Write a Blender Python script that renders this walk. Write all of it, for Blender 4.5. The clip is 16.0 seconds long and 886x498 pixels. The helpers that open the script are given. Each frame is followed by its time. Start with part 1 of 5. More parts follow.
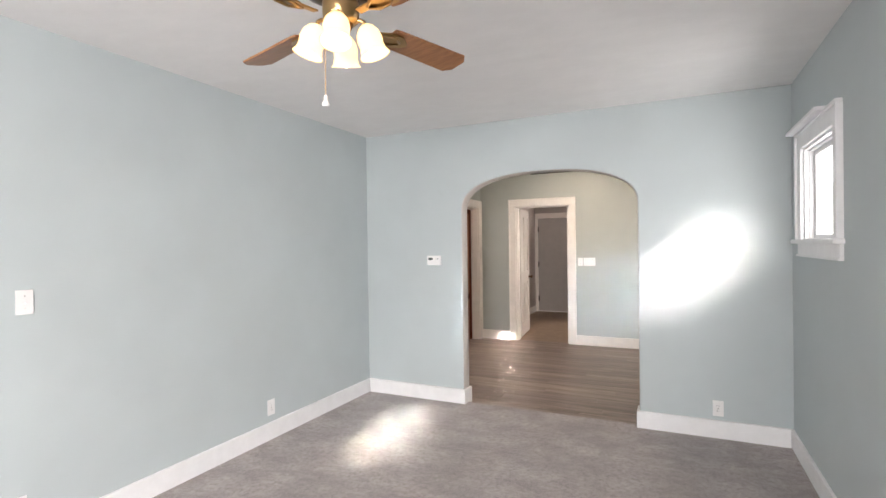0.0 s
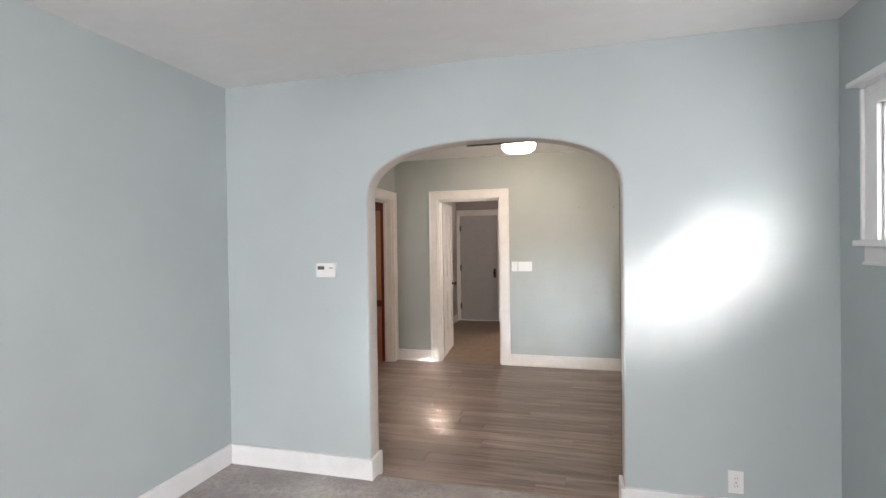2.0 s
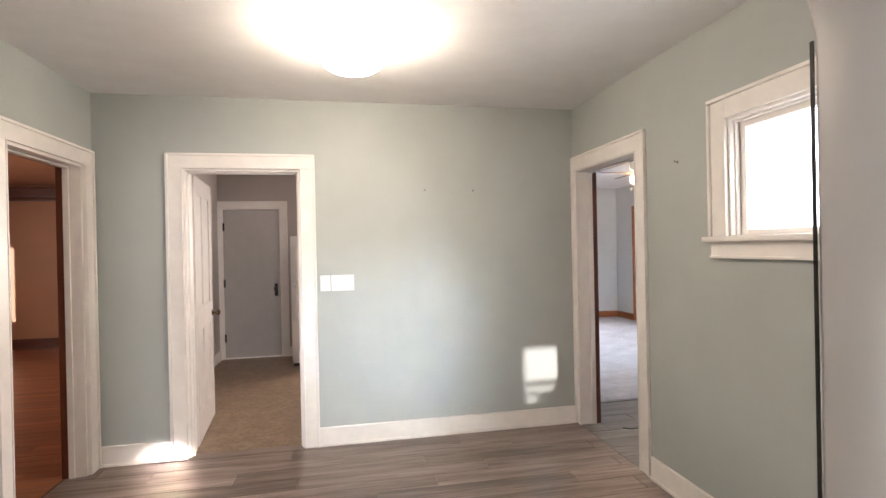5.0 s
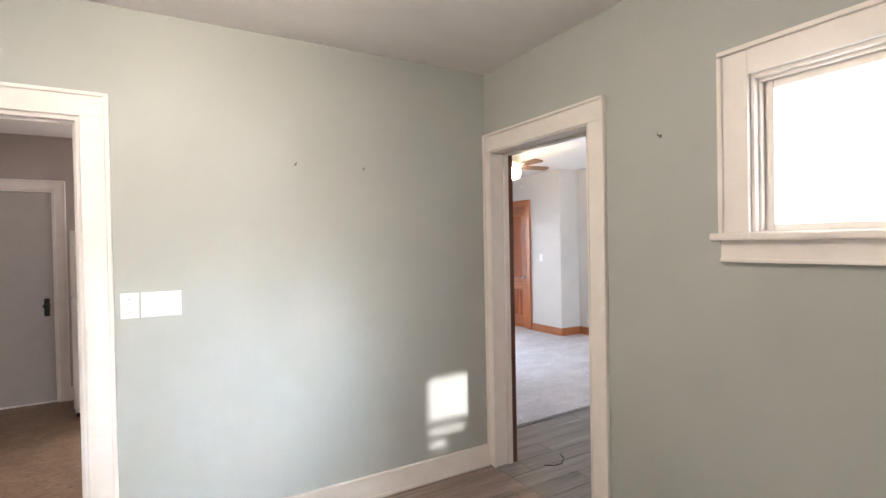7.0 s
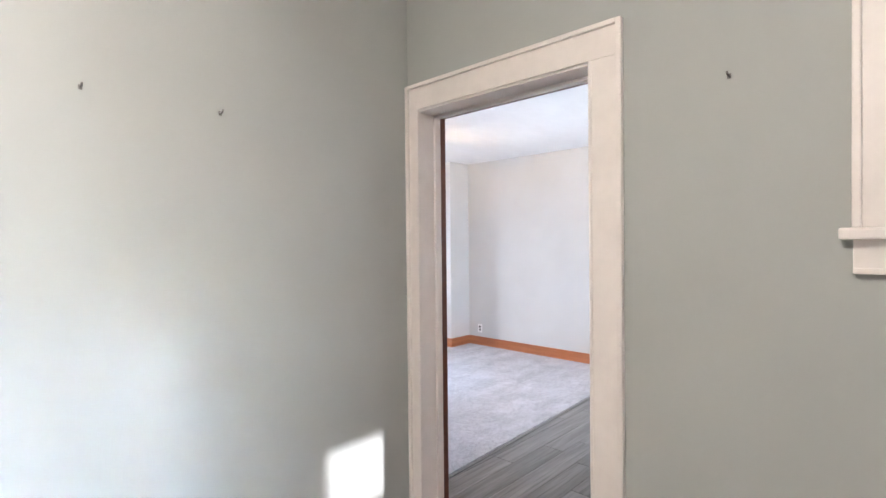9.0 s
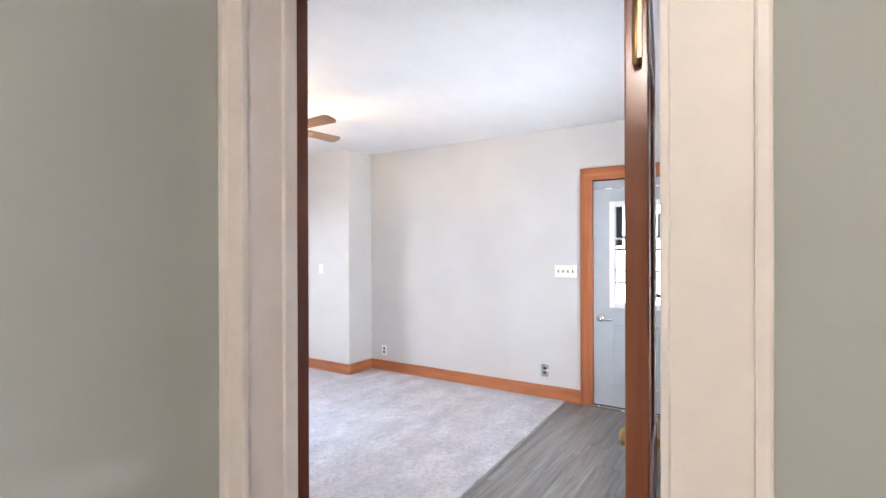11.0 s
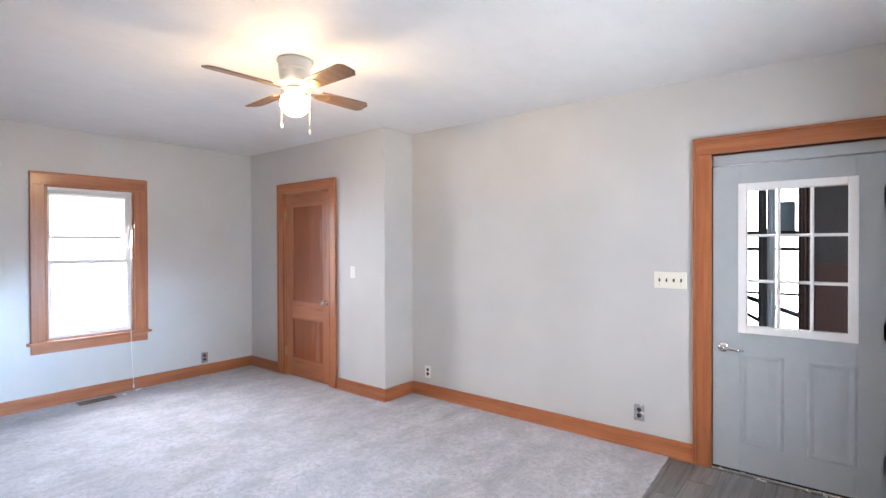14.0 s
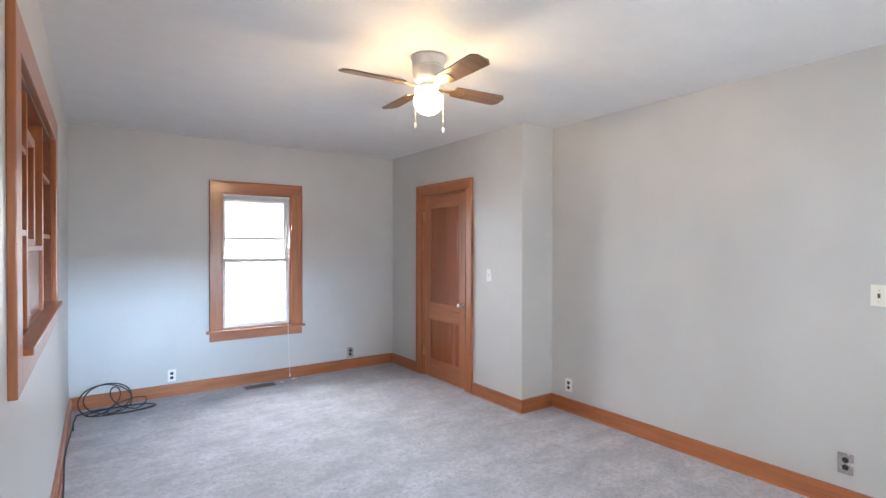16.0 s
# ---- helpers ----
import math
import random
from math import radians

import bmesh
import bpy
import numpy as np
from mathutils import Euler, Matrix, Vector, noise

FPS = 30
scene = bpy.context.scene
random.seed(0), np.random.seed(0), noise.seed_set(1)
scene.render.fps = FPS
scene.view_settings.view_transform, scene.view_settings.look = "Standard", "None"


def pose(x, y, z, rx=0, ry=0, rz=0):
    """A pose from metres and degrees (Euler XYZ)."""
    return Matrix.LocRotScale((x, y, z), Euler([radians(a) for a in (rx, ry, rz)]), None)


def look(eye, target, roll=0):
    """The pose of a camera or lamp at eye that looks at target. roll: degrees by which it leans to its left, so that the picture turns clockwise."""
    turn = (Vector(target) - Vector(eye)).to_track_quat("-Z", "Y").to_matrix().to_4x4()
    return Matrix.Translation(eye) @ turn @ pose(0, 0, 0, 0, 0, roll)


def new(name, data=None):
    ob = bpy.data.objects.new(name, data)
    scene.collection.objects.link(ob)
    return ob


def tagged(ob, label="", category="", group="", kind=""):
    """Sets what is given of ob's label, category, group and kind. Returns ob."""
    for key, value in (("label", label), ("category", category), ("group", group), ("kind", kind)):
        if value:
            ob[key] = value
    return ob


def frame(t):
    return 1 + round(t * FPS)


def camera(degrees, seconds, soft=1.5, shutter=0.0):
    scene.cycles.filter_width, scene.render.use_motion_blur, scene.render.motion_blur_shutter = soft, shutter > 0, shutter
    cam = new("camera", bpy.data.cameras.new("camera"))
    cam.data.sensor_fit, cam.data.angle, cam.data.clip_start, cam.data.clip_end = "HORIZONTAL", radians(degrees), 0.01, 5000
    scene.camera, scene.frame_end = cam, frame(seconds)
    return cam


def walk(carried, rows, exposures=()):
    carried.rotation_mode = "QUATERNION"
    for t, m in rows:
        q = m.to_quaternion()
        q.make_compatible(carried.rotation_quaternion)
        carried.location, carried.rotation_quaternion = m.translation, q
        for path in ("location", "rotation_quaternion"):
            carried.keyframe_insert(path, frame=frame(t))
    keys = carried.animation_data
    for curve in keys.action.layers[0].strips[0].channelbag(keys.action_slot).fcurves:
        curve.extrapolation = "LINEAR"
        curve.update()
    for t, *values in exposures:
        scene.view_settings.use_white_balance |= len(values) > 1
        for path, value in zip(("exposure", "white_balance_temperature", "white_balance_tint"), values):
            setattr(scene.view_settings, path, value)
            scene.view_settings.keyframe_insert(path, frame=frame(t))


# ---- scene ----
cam = camera(83.8, 16.0)
PATH = [
    (0, (0.494, -0.016, 1.47), (-0.36, 1.792, 1.454), -0.8),
    (0.5, (0.397, 0.256, 1.461), (-0.356, 2.109, 1.446), -0.9),
    (1, (0.297, 0.567, 1.473), (-0.398, 2.443, 1.458), -1.0),
    (1.5, (0.158, 0.916, 1.484), (-0.479, 2.812, 1.464), -0.8),
    (2, (0.001, 1.289, 1.483), (-0.532, 3.217, 1.463), -0.8),
    (2.5, (-0.138, 1.682, 1.496), (-0.598, 3.628, 1.471), -0.7),
    (3, (-0.295, 2.1, 1.497), (-0.649, 4.068, 1.474), -0.8),
    (3.5, (-0.385, 2.498, 1.492), (-0.603, 4.486, 1.47), -0.9),
    (4, (-0.449, 2.872, 1.486), (-0.509, 4.871, 1.459), -0.7),
    (4.5, (-0.541, 3.211, 1.447), (-0.374, 5.204, 1.435), -0.9),
    (7, (-0.651, 4.623, 1.458), (0.355, 6.351, 1.434), -1.1),
    (7.5, (-0.632, 4.871, 1.456), (0.512, 6.512, 1.433), -1.0),
    (8, (-0.565, 5.111, 1.455), (0.702, 6.658, 1.417), -1.4),
    (8.5, (-0.434, 5.36, 1.462), (0.923, 6.829, 1.425), -1.3),
    (9, (-0.303, 5.611, 1.451), (1.144, 6.991, 1.423), -0.6),
    (9.5, (-0.139, 5.805, 1.45), (1.4, 7.083, 1.416), -0.5),
    (11.8, (0.892, 6.509, 1.42), (2.599, 7.551, 1.416), -0.4),
    (12, (0.952, 6.562, 1.433), (2.663, 7.597, 1.424), -0.5),
    (12.5, (1.117, 6.671, 1.418), (2.826, 7.71, 1.424), -0.3),
    (13, (1.241, 6.757, 1.452), (2.942, 7.810, 1.441), -0.4),
    (13.5, (1.348, 6.858, 1.454), (2.994, 7.993, 1.446), -0.3),
    (14, (1.447, 6.923, 1.458), (3.006, 8.177, 1.442), -0.2),
    (14.5, (1.516, 6.994, 1.461), (2.984, 8.353, 1.446), -0.1),
    (15, (1.542, 7.052, 1.471), (2.92, 8.501, 1.459), -0.1),
    (15.5, (1.565, 7.082, 1.47), (2.841, 8.622, 1.458), -0.0),
    (16, (1.629, 7.076, 1.48), (2.777, 8.714, 1.463), 0.1),
]
EXPOSURES = [(0.0, 0.12, 6850, 15), (2.0, 0.0, 6700, 14), (3.5, 0.0, 6650, 13), (4.5, 0.38, 6700, 15), (7.0, 0.48, 6600, 15), (8.0, 0.56, 6400, 15), (9.0, 0.7, 6150, 16), (9.5, 0.7, 6150, 16), (12.0, 0.74, 6450, 16), (13.5, 0.44, 6450, 16), (14.5, 0.3, 6450, 14), (16.0, 0.06, 6500, 13)]
walk(cam, [(t, look(eye, target, roll)) for t, eye, target, roll in PATH], EXPOSURES)

# ---------------------------------------------------------------- plan
CEIL = 2.55
AX0, AX1 = -2.29, 1.225          # west and east faces of the blue room and the dining room
AY0, AY1 = -2.2, 4.12            # blue room
BY0, BY1 = 4.26, 7.28            # dining room
CX0, CX1 = 1.42, 5.05            # living room
CY0, CY1 = 6.60, 12.51
SKEW = 5.0                        # the living room's south wall runs a little askew
KY0, KY1 = 7.42, 10.6            # kitchen
CLX, CLY = 4.67, 10.21           # closet box in the living room

# ---------------------------------------------------------------- light
world = bpy.data.worlds.new("world")
scene.world = world
world.use_nodes = True
wn = world.node_tree
sky = wn.nodes.new("ShaderNodeTexSky")
sky.sky_type, sky.sun_disc = "NISHITA", False
sky.sun_elevation, sky.sun_rotation = radians(6.1), radians(195.4)
wn.links.new(sky.outputs[0], wn.nodes["Background"].inputs[0])
wn.nodes["Background"].inputs[1].default_value = 0.12


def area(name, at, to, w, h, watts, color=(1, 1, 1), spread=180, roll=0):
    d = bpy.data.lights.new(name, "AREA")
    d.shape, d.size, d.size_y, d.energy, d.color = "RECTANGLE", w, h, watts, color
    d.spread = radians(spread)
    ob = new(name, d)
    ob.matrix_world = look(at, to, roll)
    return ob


DAY = (0.97, 0.985, 1.0)
SHADE = (0.88, 0.94, 1.0)
# daylight in the openings: two south windows behind the start, the two high windows, the living room's windows
area("daylight_south_west", (-1.55, AY0 - 0.10, 1.45), (-1.75, 1.2, 0.5), 0.9, 1.25, 50, DAY, 160)
area("daylight_south_east", (0.45, AY0 - 0.10, 1.45), (-1.9, 1.7, 0.3), 0.9, 1.25, 135, DAY, 100)
area("daylight_high_blue", (AX1 + 0.16, 3.415, 1.76), (-2, 3.415, 1.6), 0.70, 0.58, 8, DAY)
area("daylight_high_dining", (AX1 + 0.16, 5.27, 1.76), (-2, 5.27, 1.2), 0.80, 0.58, 8, DAY)
area("daylight_north", (3.03, CY1 + 0.12, 1.31), (3.5, 7, -1.2), 0.72, 1.42, 28, SHADE, 115)
area("daylight_side_a", (3.80, 6.37, 1.33), (4.3, 9.5, 1.7), 0.76, 1.36, 17, SHADE, 150)
area("daylight_side_b", (2.90, 6.29, 1.33), (4.3, 9.5, 1.7), 0.76, 1.36, 12, SHADE, 150)
# open sky above the neighbouring roofs, south-east of the paired window
area("daylight_side_sky", (5.2, -3.0, 3.2), (3.0, 7.5, 1.2), 4.0, 0.8, 300, (0.45, 0.71, 1.0), 60)
area("daylight_porch", (8.4, 7.8, 1.5), (5, 7.8, 1.2), 3.0, 2.2, 90, DAY)
# fill lamps in added, unseen openings of the side room and the kitchen
area("fill_lamp_red_room", (-6.62, 8.9, 1.4), (-3, 8.9, 1.2), 1.0, 1.2, 42, (1.0, 0.93, 0.85))
area("fill_lamp_kitchen", (0.5, KY1 + 0.05, 1.52), (-0.6, 8, 1.0), 0.8, 0.9, 72, (1.0, 0.95, 0.9))
# point lamp added above the living room fan's globe, for sharper blade shadows
bulb = bpy.data.lights.new("fan_neck_lamp", "POINT")
bulb.energy, bulb.color, bulb.shadow_soft_size = 56, (1.0, 0.72, 0.40), 0.022
new("fan_neck_lamp", bulb).location = (3.183, 9.441, 2.348)
# narrow-beam area lamps added in the south windows to lay bright patches
area("streak_lamp_wall", (0.45, AY0 - 0.02, 1.62), (0.60, AY1, 1.30), 0.80, 0.28, 1.7, (1, 0.99, 0.97), 5.5, 37)
area("streak_lamp_floor", (0.45, AY0 - 0.02, 1.75), (-1.50, 3.28, 0.02), 0.46, 0.07, 4.4, (1, 0.97, 0.95), 3.7, 14)
area("streak_lamp_dining", (-1.50, AY0 - 0.02, 1.50), (-0.24, BY1, 0.68), 0.72, 0.28, 3.8, (0.62, 0.84, 1.0), 12, 37)
area("streak_lamp_kitchen", (0.62, AY0 - 0.02, 1.72), (-1.78, 7.02, 0.0), 0.16, 0.06, 1.9, (1, 0.97, 0.93), 2.2)
area("streak_lamp_arch", (0.62, AY0 - 0.02, 1.45), (-1.24, 5.25, 0.0), 0.30, 0.05, 4.2, (1, 0.97, 0.93), 3.0)
# the sun itself stands low in the south-west and reaches the dining room through the gap in an added shade
sun = bpy.data.lights.new("sun", "SUN")
sun.energy, sun.angle, sun.color = 5.0, radians(0.4), (1.0, 0.97, 0.93)
SUNWAY = Vector((2.62, 9.48, -1.05)).normalized()
sun_ob = new("sun", sun)
sun_ob.matrix_world = look((-4, -12, 4), Vector((-4, -12, 4)) + SUNWAY)

# ---------------------------------------------------------------- materials
MATS = {}


def nodes(name):
    m = bpy.data.materials.new(name)
    m.use_nodes = True
    nt = m.node_tree
    b = nt.nodes["Principled BSDF"]
    MATS[name] = m
    return m, nt, b


def mixed(nt, fac, a, b):
    n = nt.nodes.new("ShaderNodeMix")
    n.data_type = "RGBA"
    nt.links.new(fac, n.inputs[0])
    for sock, v in ((n.inputs[6], a), (n.inputs[7], b)):
        if isinstance(v, tuple):
            sock.default_value = (*v, 1)
        else:
            nt.links.new(v, sock)
    return n.outputs[2]


def noise_of(nt, scale, detail=4, rough=0.55, stretch=(1, 1, 1), source=None):
    tc = nt.nodes.new("ShaderNodeTexCoord")
    mp = nt.nodes.new("ShaderNodeMapping")
    mp.inputs["Scale"].default_value = stretch
    nt.links.new(source or tc.outputs["Object"], mp.inputs[0])
    n = nt.nodes.new("ShaderNodeTexNoise")
    n.inputs["Scale"].default_value, n.inputs["Detail"].default_value, n.inputs["Roughness"].default_value = scale, detail, rough
    nt.links.new(mp.outputs[0], n.inputs["Vector"])
    return n.outputs["Fac"]


def ramp(nt, fac, a, b):
    n = nt.nodes.new("ShaderNodeMapRange")
    n.inputs[1].default_value, n.inputs[2].default_value = a, b
    nt.links.new(fac, n.inputs[0])
    return n.outputs[0]


def bump(nt, bsdf, height, strength, distance=0.002):
    n = nt.nodes.new("ShaderNodeBump")
    n.inputs["Strength"].default_value, n.inputs["Distance"].default_value = strength, distance
    nt.links.new(height, n.inputs["Height"])
    nt.links.new(n.outputs[0], bsdf.inputs["Normal"])


def rough_of(nt, b, fac, lo, hi):
    n = nt.nodes.new("ShaderNodeMapRange")
    n.inputs[3].default_value, n.inputs[4].default_value = lo, hi
    nt.links.new(fac, n.inputs[0])
    nt.links.new(n.outputs[0], b.inputs["Roughness"])


def paint(name, color, rough=0.5, mottle=0.05, roller=0.25, shine=0.5):
    """Rolled wall paint: a faint patchiness, scuffs and an orange-peel relief."""
    m, nt, b = nodes(name)
    big = noise_of(nt, 1.3, 3)
    c = mixed(nt, ramp(nt, big, 0.3, 0.7), tuple(v * (1 - mottle) for v in color), tuple(min(1, v * (1 + mottle)) for v in color))
    scuff = ramp(nt, noise_of(nt, 7, 6, 0.7), 0.66, 0.8)
    c = mixed(nt, scuff, c, tuple(v * 0.94 for v in color))
    nt.links.new(c, b.inputs["Base Color"])
    rough_of(nt, b, big, rough - 0.06, rough + 0.08)
    b.inputs["Specular IOR Level"].default_value = shine
    bump(nt, b, noise_of(nt, 160, 3, 0.6), roller, 0.0008)
    return m


def gloss_paint(name, color, rough=0.32):
    """Brushed trim enamel with faint brush marks and grime."""
    m, nt, b = nodes(name)
    g = noise_of(nt, 9, 5, 0.65)
    c = mixed(nt, ramp(nt, g, 0.35, 0.75), color, tuple(v * 0.92 for v in color))
    nt.links.new(c, b.inputs["Base Color"])
    rough_of(nt, b, g, rough - 0.05, rough + 0.12)
    bump(nt, b, noise_of(nt, 60, 4, 0.6), 0.10, 0.0004)
    return m


def wood(name, dark, light, axis, rough=0.3, scale=1.0, coat=0.3, fleck=0.78):
    """Varnished wood with the grain along one axis."""
    m, nt, b = nodes(name)
    st = [14.0 * scale] * 3
    st["xyz".index(axis)] = 0.9 * scale
    fine = [90.0] * 3
    fine["xyz".index(axis)] = 3.0
    g = noise_of(nt, 1.6, 5, 0.6, tuple(st))
    f = noise_of(nt, 1.0, 3, 0.6, tuple(fine))
    c = mixed(nt, ramp(nt, g, 0.32, 0.68), dark, light)
    c = mixed(nt, ramp(nt, f, 0.5, 0.85), c, tuple(v * fleck for v in dark))
    oi = nt.nodes.new("ShaderNodeObjectInfo")
    hue = nt.nodes.new("ShaderNodeHueSaturation")
    nt.links.new(c, hue.inputs["Color"])
    mr = nt.nodes.new("ShaderNodeMapRange")
    mr.inputs[3].default_value, mr.inputs[4].default_value = 0.9, 1.1
    nt.links.new(oi.outputs["Random"], mr.inputs[0])
    nt.links.new(mr.outputs[0], hue.inputs["Value"])
    nt.links.new(hue.outputs[0], b.inputs["Base Color"])
    rough_of(nt, b, g, rough - 0.08, rough + 0.1)
    b.inputs["Coat Weight"].default_value, b.inputs["Coat Roughness"].default_value = coat, 0.15
    bump(nt, b, f, 0.12, 0.0008)
    return m


def carpet(name, dark, light, pile=1.0, worn=0.5):
    m, nt, b = nodes(name)
    big = noise_of(nt, 3.0, 8, 0.68, (1, 1.5, 1))
    mid = noise_of(nt, 34, 4, 0.75)
    fib = noise_of(nt, 260, 3, 0.7)
    c = mixed(nt, ramp(nt, big, 0.36, 0.66), dark, light)
    c = mixed(nt, ramp(nt, mid, 0.42, 0.72), c, tuple(v * (1 - 0.28 * worn) for v in dark))
    c = mixed(nt, ramp(nt, fib, 0.45, 0.8), c, tuple(min(1, v * 1.2) for v in light))
    nt.links.new(c, b.inputs["Base Color"])
    b.inputs["Roughness"].default_value = 0.95
    b.inputs["Sheen Weight"].default_value, b.inputs["Sheen Roughness"].default_value = 0.15, 0.5
    add = nt.nodes.new("ShaderNodeMath")
    add.operation = "MULTIPLY_ADD"
    add.inputs[1].default_value = 0.6
    nt.links.new(fib, add.inputs[0])
    nt.links.new(mid, add.inputs[2])
    bump(nt, b, add.outputs[0], 0.7 * pile, 0.006)
    return m


def plank(name, tones, axis="x", rough=0.35):
    """Wood-look plank: each plank takes its own tone and shift of the grain."""
    m, nt, b = nodes(name)
    oi = nt.nodes.new("ShaderNodeObjectInfo")
    tc = nt.nodes.new("ShaderNodeTexCoord")
    shift = nt.nodes.new("ShaderNodeVectorMath")
    shift.operation = "MULTIPLY_ADD"
    comb = nt.nodes.new("ShaderNodeCombineXYZ")
    for s in comb.inputs:
        nt.links.new(oi.outputs["Random"], s)
    shift.inputs[1].default_value = (37, 53, 11)
    nt.links.new(comb.outputs[0], shift.inputs[0])
    nt.links.new(tc.outputs["Object"], shift.inputs[2])
    st, fine = [13.0] * 3, [70.0] * 3
    st["xyz".index(axis)], fine["xyz".index(axis)] = 1.1, 2.5
    g = noise_of(nt, 1.0, 6, 0.62, tuple(st), shift.outputs[0])
    f = noise_of(nt, 1.0, 4, 0.6, tuple(fine), shift.outputs[0])
    c = mixed(nt, ramp(nt, g, 0.36, 0.66), tones[0], tones[1])
    c = mixed(nt, ramp(nt, f, 0.48, 0.78), c, tones[2])
    hue = nt.nodes.new("ShaderNodeHueSaturation")
    mr = nt.nodes.new("ShaderNodeMapRange")
    mr.inputs[3].default_value, mr.inputs[4].default_value = 0.78, 1.18
    nt.links.new(oi.outputs["Random"], mr.inputs[0])
    nt.links.new(mr.outputs[0], hue.inputs["Value"])
    nt.links.new(c, hue.inputs["Color"])
    nt.links.new(hue.outputs[0], b.inputs["Base Color"])
    rough_of(nt, b, g, rough - 0.06, rough + 0.14)
    bump(nt, b, f, 0.2, 0.0008)
    return m


def vinyl(name, a, b_, c_):
    m, nt, b = nodes(name)
    g = noise_of(nt, 7, 6, 0.7)
    h = noise_of(nt, 26, 4, 0.6)
    c = mixed(nt, ramp(nt, g, 0.38, 0.62), a, b_)
    c = mixed(nt, ramp(nt, h, 0.5, 0.7), c, c_)
    nt.links.new(c, b.inputs["Base Color"])
    rough_of(nt, b, g, 0.3, 0.5)
    bump(nt, b, h, 0.15, 0.001)
    return m


def plain(name, color, rough=0.4, metal=0.0, grain=0.06):
    m, nt, b = nodes(name)
    g = noise_of(nt, 30, 4, 0.6)
    c = mixed(nt, g, tuple(v * (1 - grain) for v in color), tuple(min(1, v * (1 + grain)) for v in color))
    nt.links.new(c, b.inputs["Base Color"])
    b.inputs["Metallic"].default_value = metal
    rough_of(nt, b, g, max(0.02, rough - 0.05), rough + 0.07)
    return m


def glow(name, color, strength, base=(0.9, 0.9, 0.88)):
    m, nt, b = nodes(name)
    b.inputs["Base Color"].default_value = (*base, 1)
    b.inputs["Roughness"].default_value = 0.25
    b.inputs["Emission Color"].default_value = (*color, 1)
    b.inputs["Emission Strength"].default_value = strength
    return m


def glass(name):
    m, nt, b = nodes(name)
    b.inputs["Base Color"].default_value = (0.96, 0.98, 0.97, 1)
    b.inputs["Transmission Weight"].default_value = 1
    b.inputs["Roughness"].default_value, b.inputs["IOR"].default_value = 0.01, 1.1
    return m


def ceiling_mat(name, color):
    """Skim-coated ceiling with broad trowel sweeps."""
    m, nt, b = nodes(name)
    sw = noise_of(nt, 4.5, 5, 0.6, (1, 1.8, 1))
    c = mixed(nt, ramp(nt, sw, 0.35, 0.7), tuple(v * 0.955 for v in color), color)
    nt.links.new(c, b.inputs["Base Color"])
    b.inputs["Roughness"].default_value = 0.75
    bump(nt, b, sw, 0.35, 0.006)
    return m


BLUE = paint("blue_wall_paint", (0.475, 0.525, 0.535), 0.48)
SAGE = paint("sage_wall_paint", (0.425, 0.445, 0.425), 0.66, shine=0.25)
GREY = paint("grey_wall_paint", (0.56, 0.555, 0.545), 0.4)
TAUPE = paint("kitchen_wall_paint", (0.44, 0.40, 0.375), 0.5)
ORANGE = paint("orange_wall_paint", (0.50, 0.26, 0.15), 0.5, 0.08)
REVEAL = paint("arch_lining_paint", (0.55, 0.515, 0.49), 0.45)
CEILM = ceiling_mat("ceiling_skim", (0.86, 0.845, 0.84))
CEILC = ceiling_mat("living_ceiling_skim", (0.80, 0.80, 0.80))
WHITE = gloss_paint("white_trim_paint", (0.87, 0.865, 0.87))
CREAM = gloss_paint("cream_trim_paint", (0.87, 0.82, 0.775))
DOORGREY = gloss_paint("grey_door_paint", (0.44, 0.41, 0.385), 0.4)
# white door paint darkened: the shade on the kitchen leaf is in this colour
LEAFK = gloss_paint("shaded_white_door_paint", (0.60, 0.555, 0.52), 0.45)
STEEL = gloss_paint("blue_grey_steel_door_paint", (0.41, 0.44, 0.465), 0.42)
OAKX = wood("fir_trim_x", (0.325, 0.102, 0.037), (0.44, 0.158, 0.060), "x")
OAKY = wood("fir_trim_y", (0.325, 0.102, 0.037), (0.44, 0.158, 0.060), "y")
OAKZ = wood("fir_trim_z", (0.325, 0.102, 0.037), (0.44, 0.158, 0.060), "z")
PANELW = wood("fir_panel_z", (0.27, 0.074, 0.027), (0.35, 0.108, 0.040), "z", 0.24, 0.5, 0.2, 0.9)
DARKW = wood("dark_door_wood_z", (0.10, 0.03, 0.017), (0.16, 0.05, 0.026), "z", 0.3, 0.7, 0.2)
DARKWX = wood("dark_door_wood_x", (0.10, 0.03, 0.017), (0.16, 0.05, 0.026), "x", 0.3, 0.7, 0.2)
# darker copy of the fir, with the shelf recess's shade put into its colour
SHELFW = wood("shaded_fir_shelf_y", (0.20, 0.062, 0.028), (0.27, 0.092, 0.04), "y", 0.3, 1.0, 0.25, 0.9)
LEAFW = wood("red_brown_door_varnish_z", (0.105, 0.034, 0.020), (0.135, 0.045, 0.026), "z", 0.36, 0.3, 0.12, 0.95)
LEAFE = wood("orange_brown_door_edge_z", (0.20, 0.06, 0.025), (0.26, 0.085, 0.036), "z", 0.22, 0.5, 0.4, 0.9)
CARPETA = carpet("taupe_carpet", (0.225, 0.196, 0.190), (0.42, 0.372, 0.362), 0.5, 0.7)
CARPETC = carpet("grey_plush_carpet", (0.30, 0.29, 0.315), (0.55, 0.54, 0.575), 0.9, 0.7)
PLANK = plank("brown_grey_plank", ((0.150, 0.108, 0.092), (0.36, 0.278, 0.243), (0.082, 0.058, 0.049)), "x", 0.30)
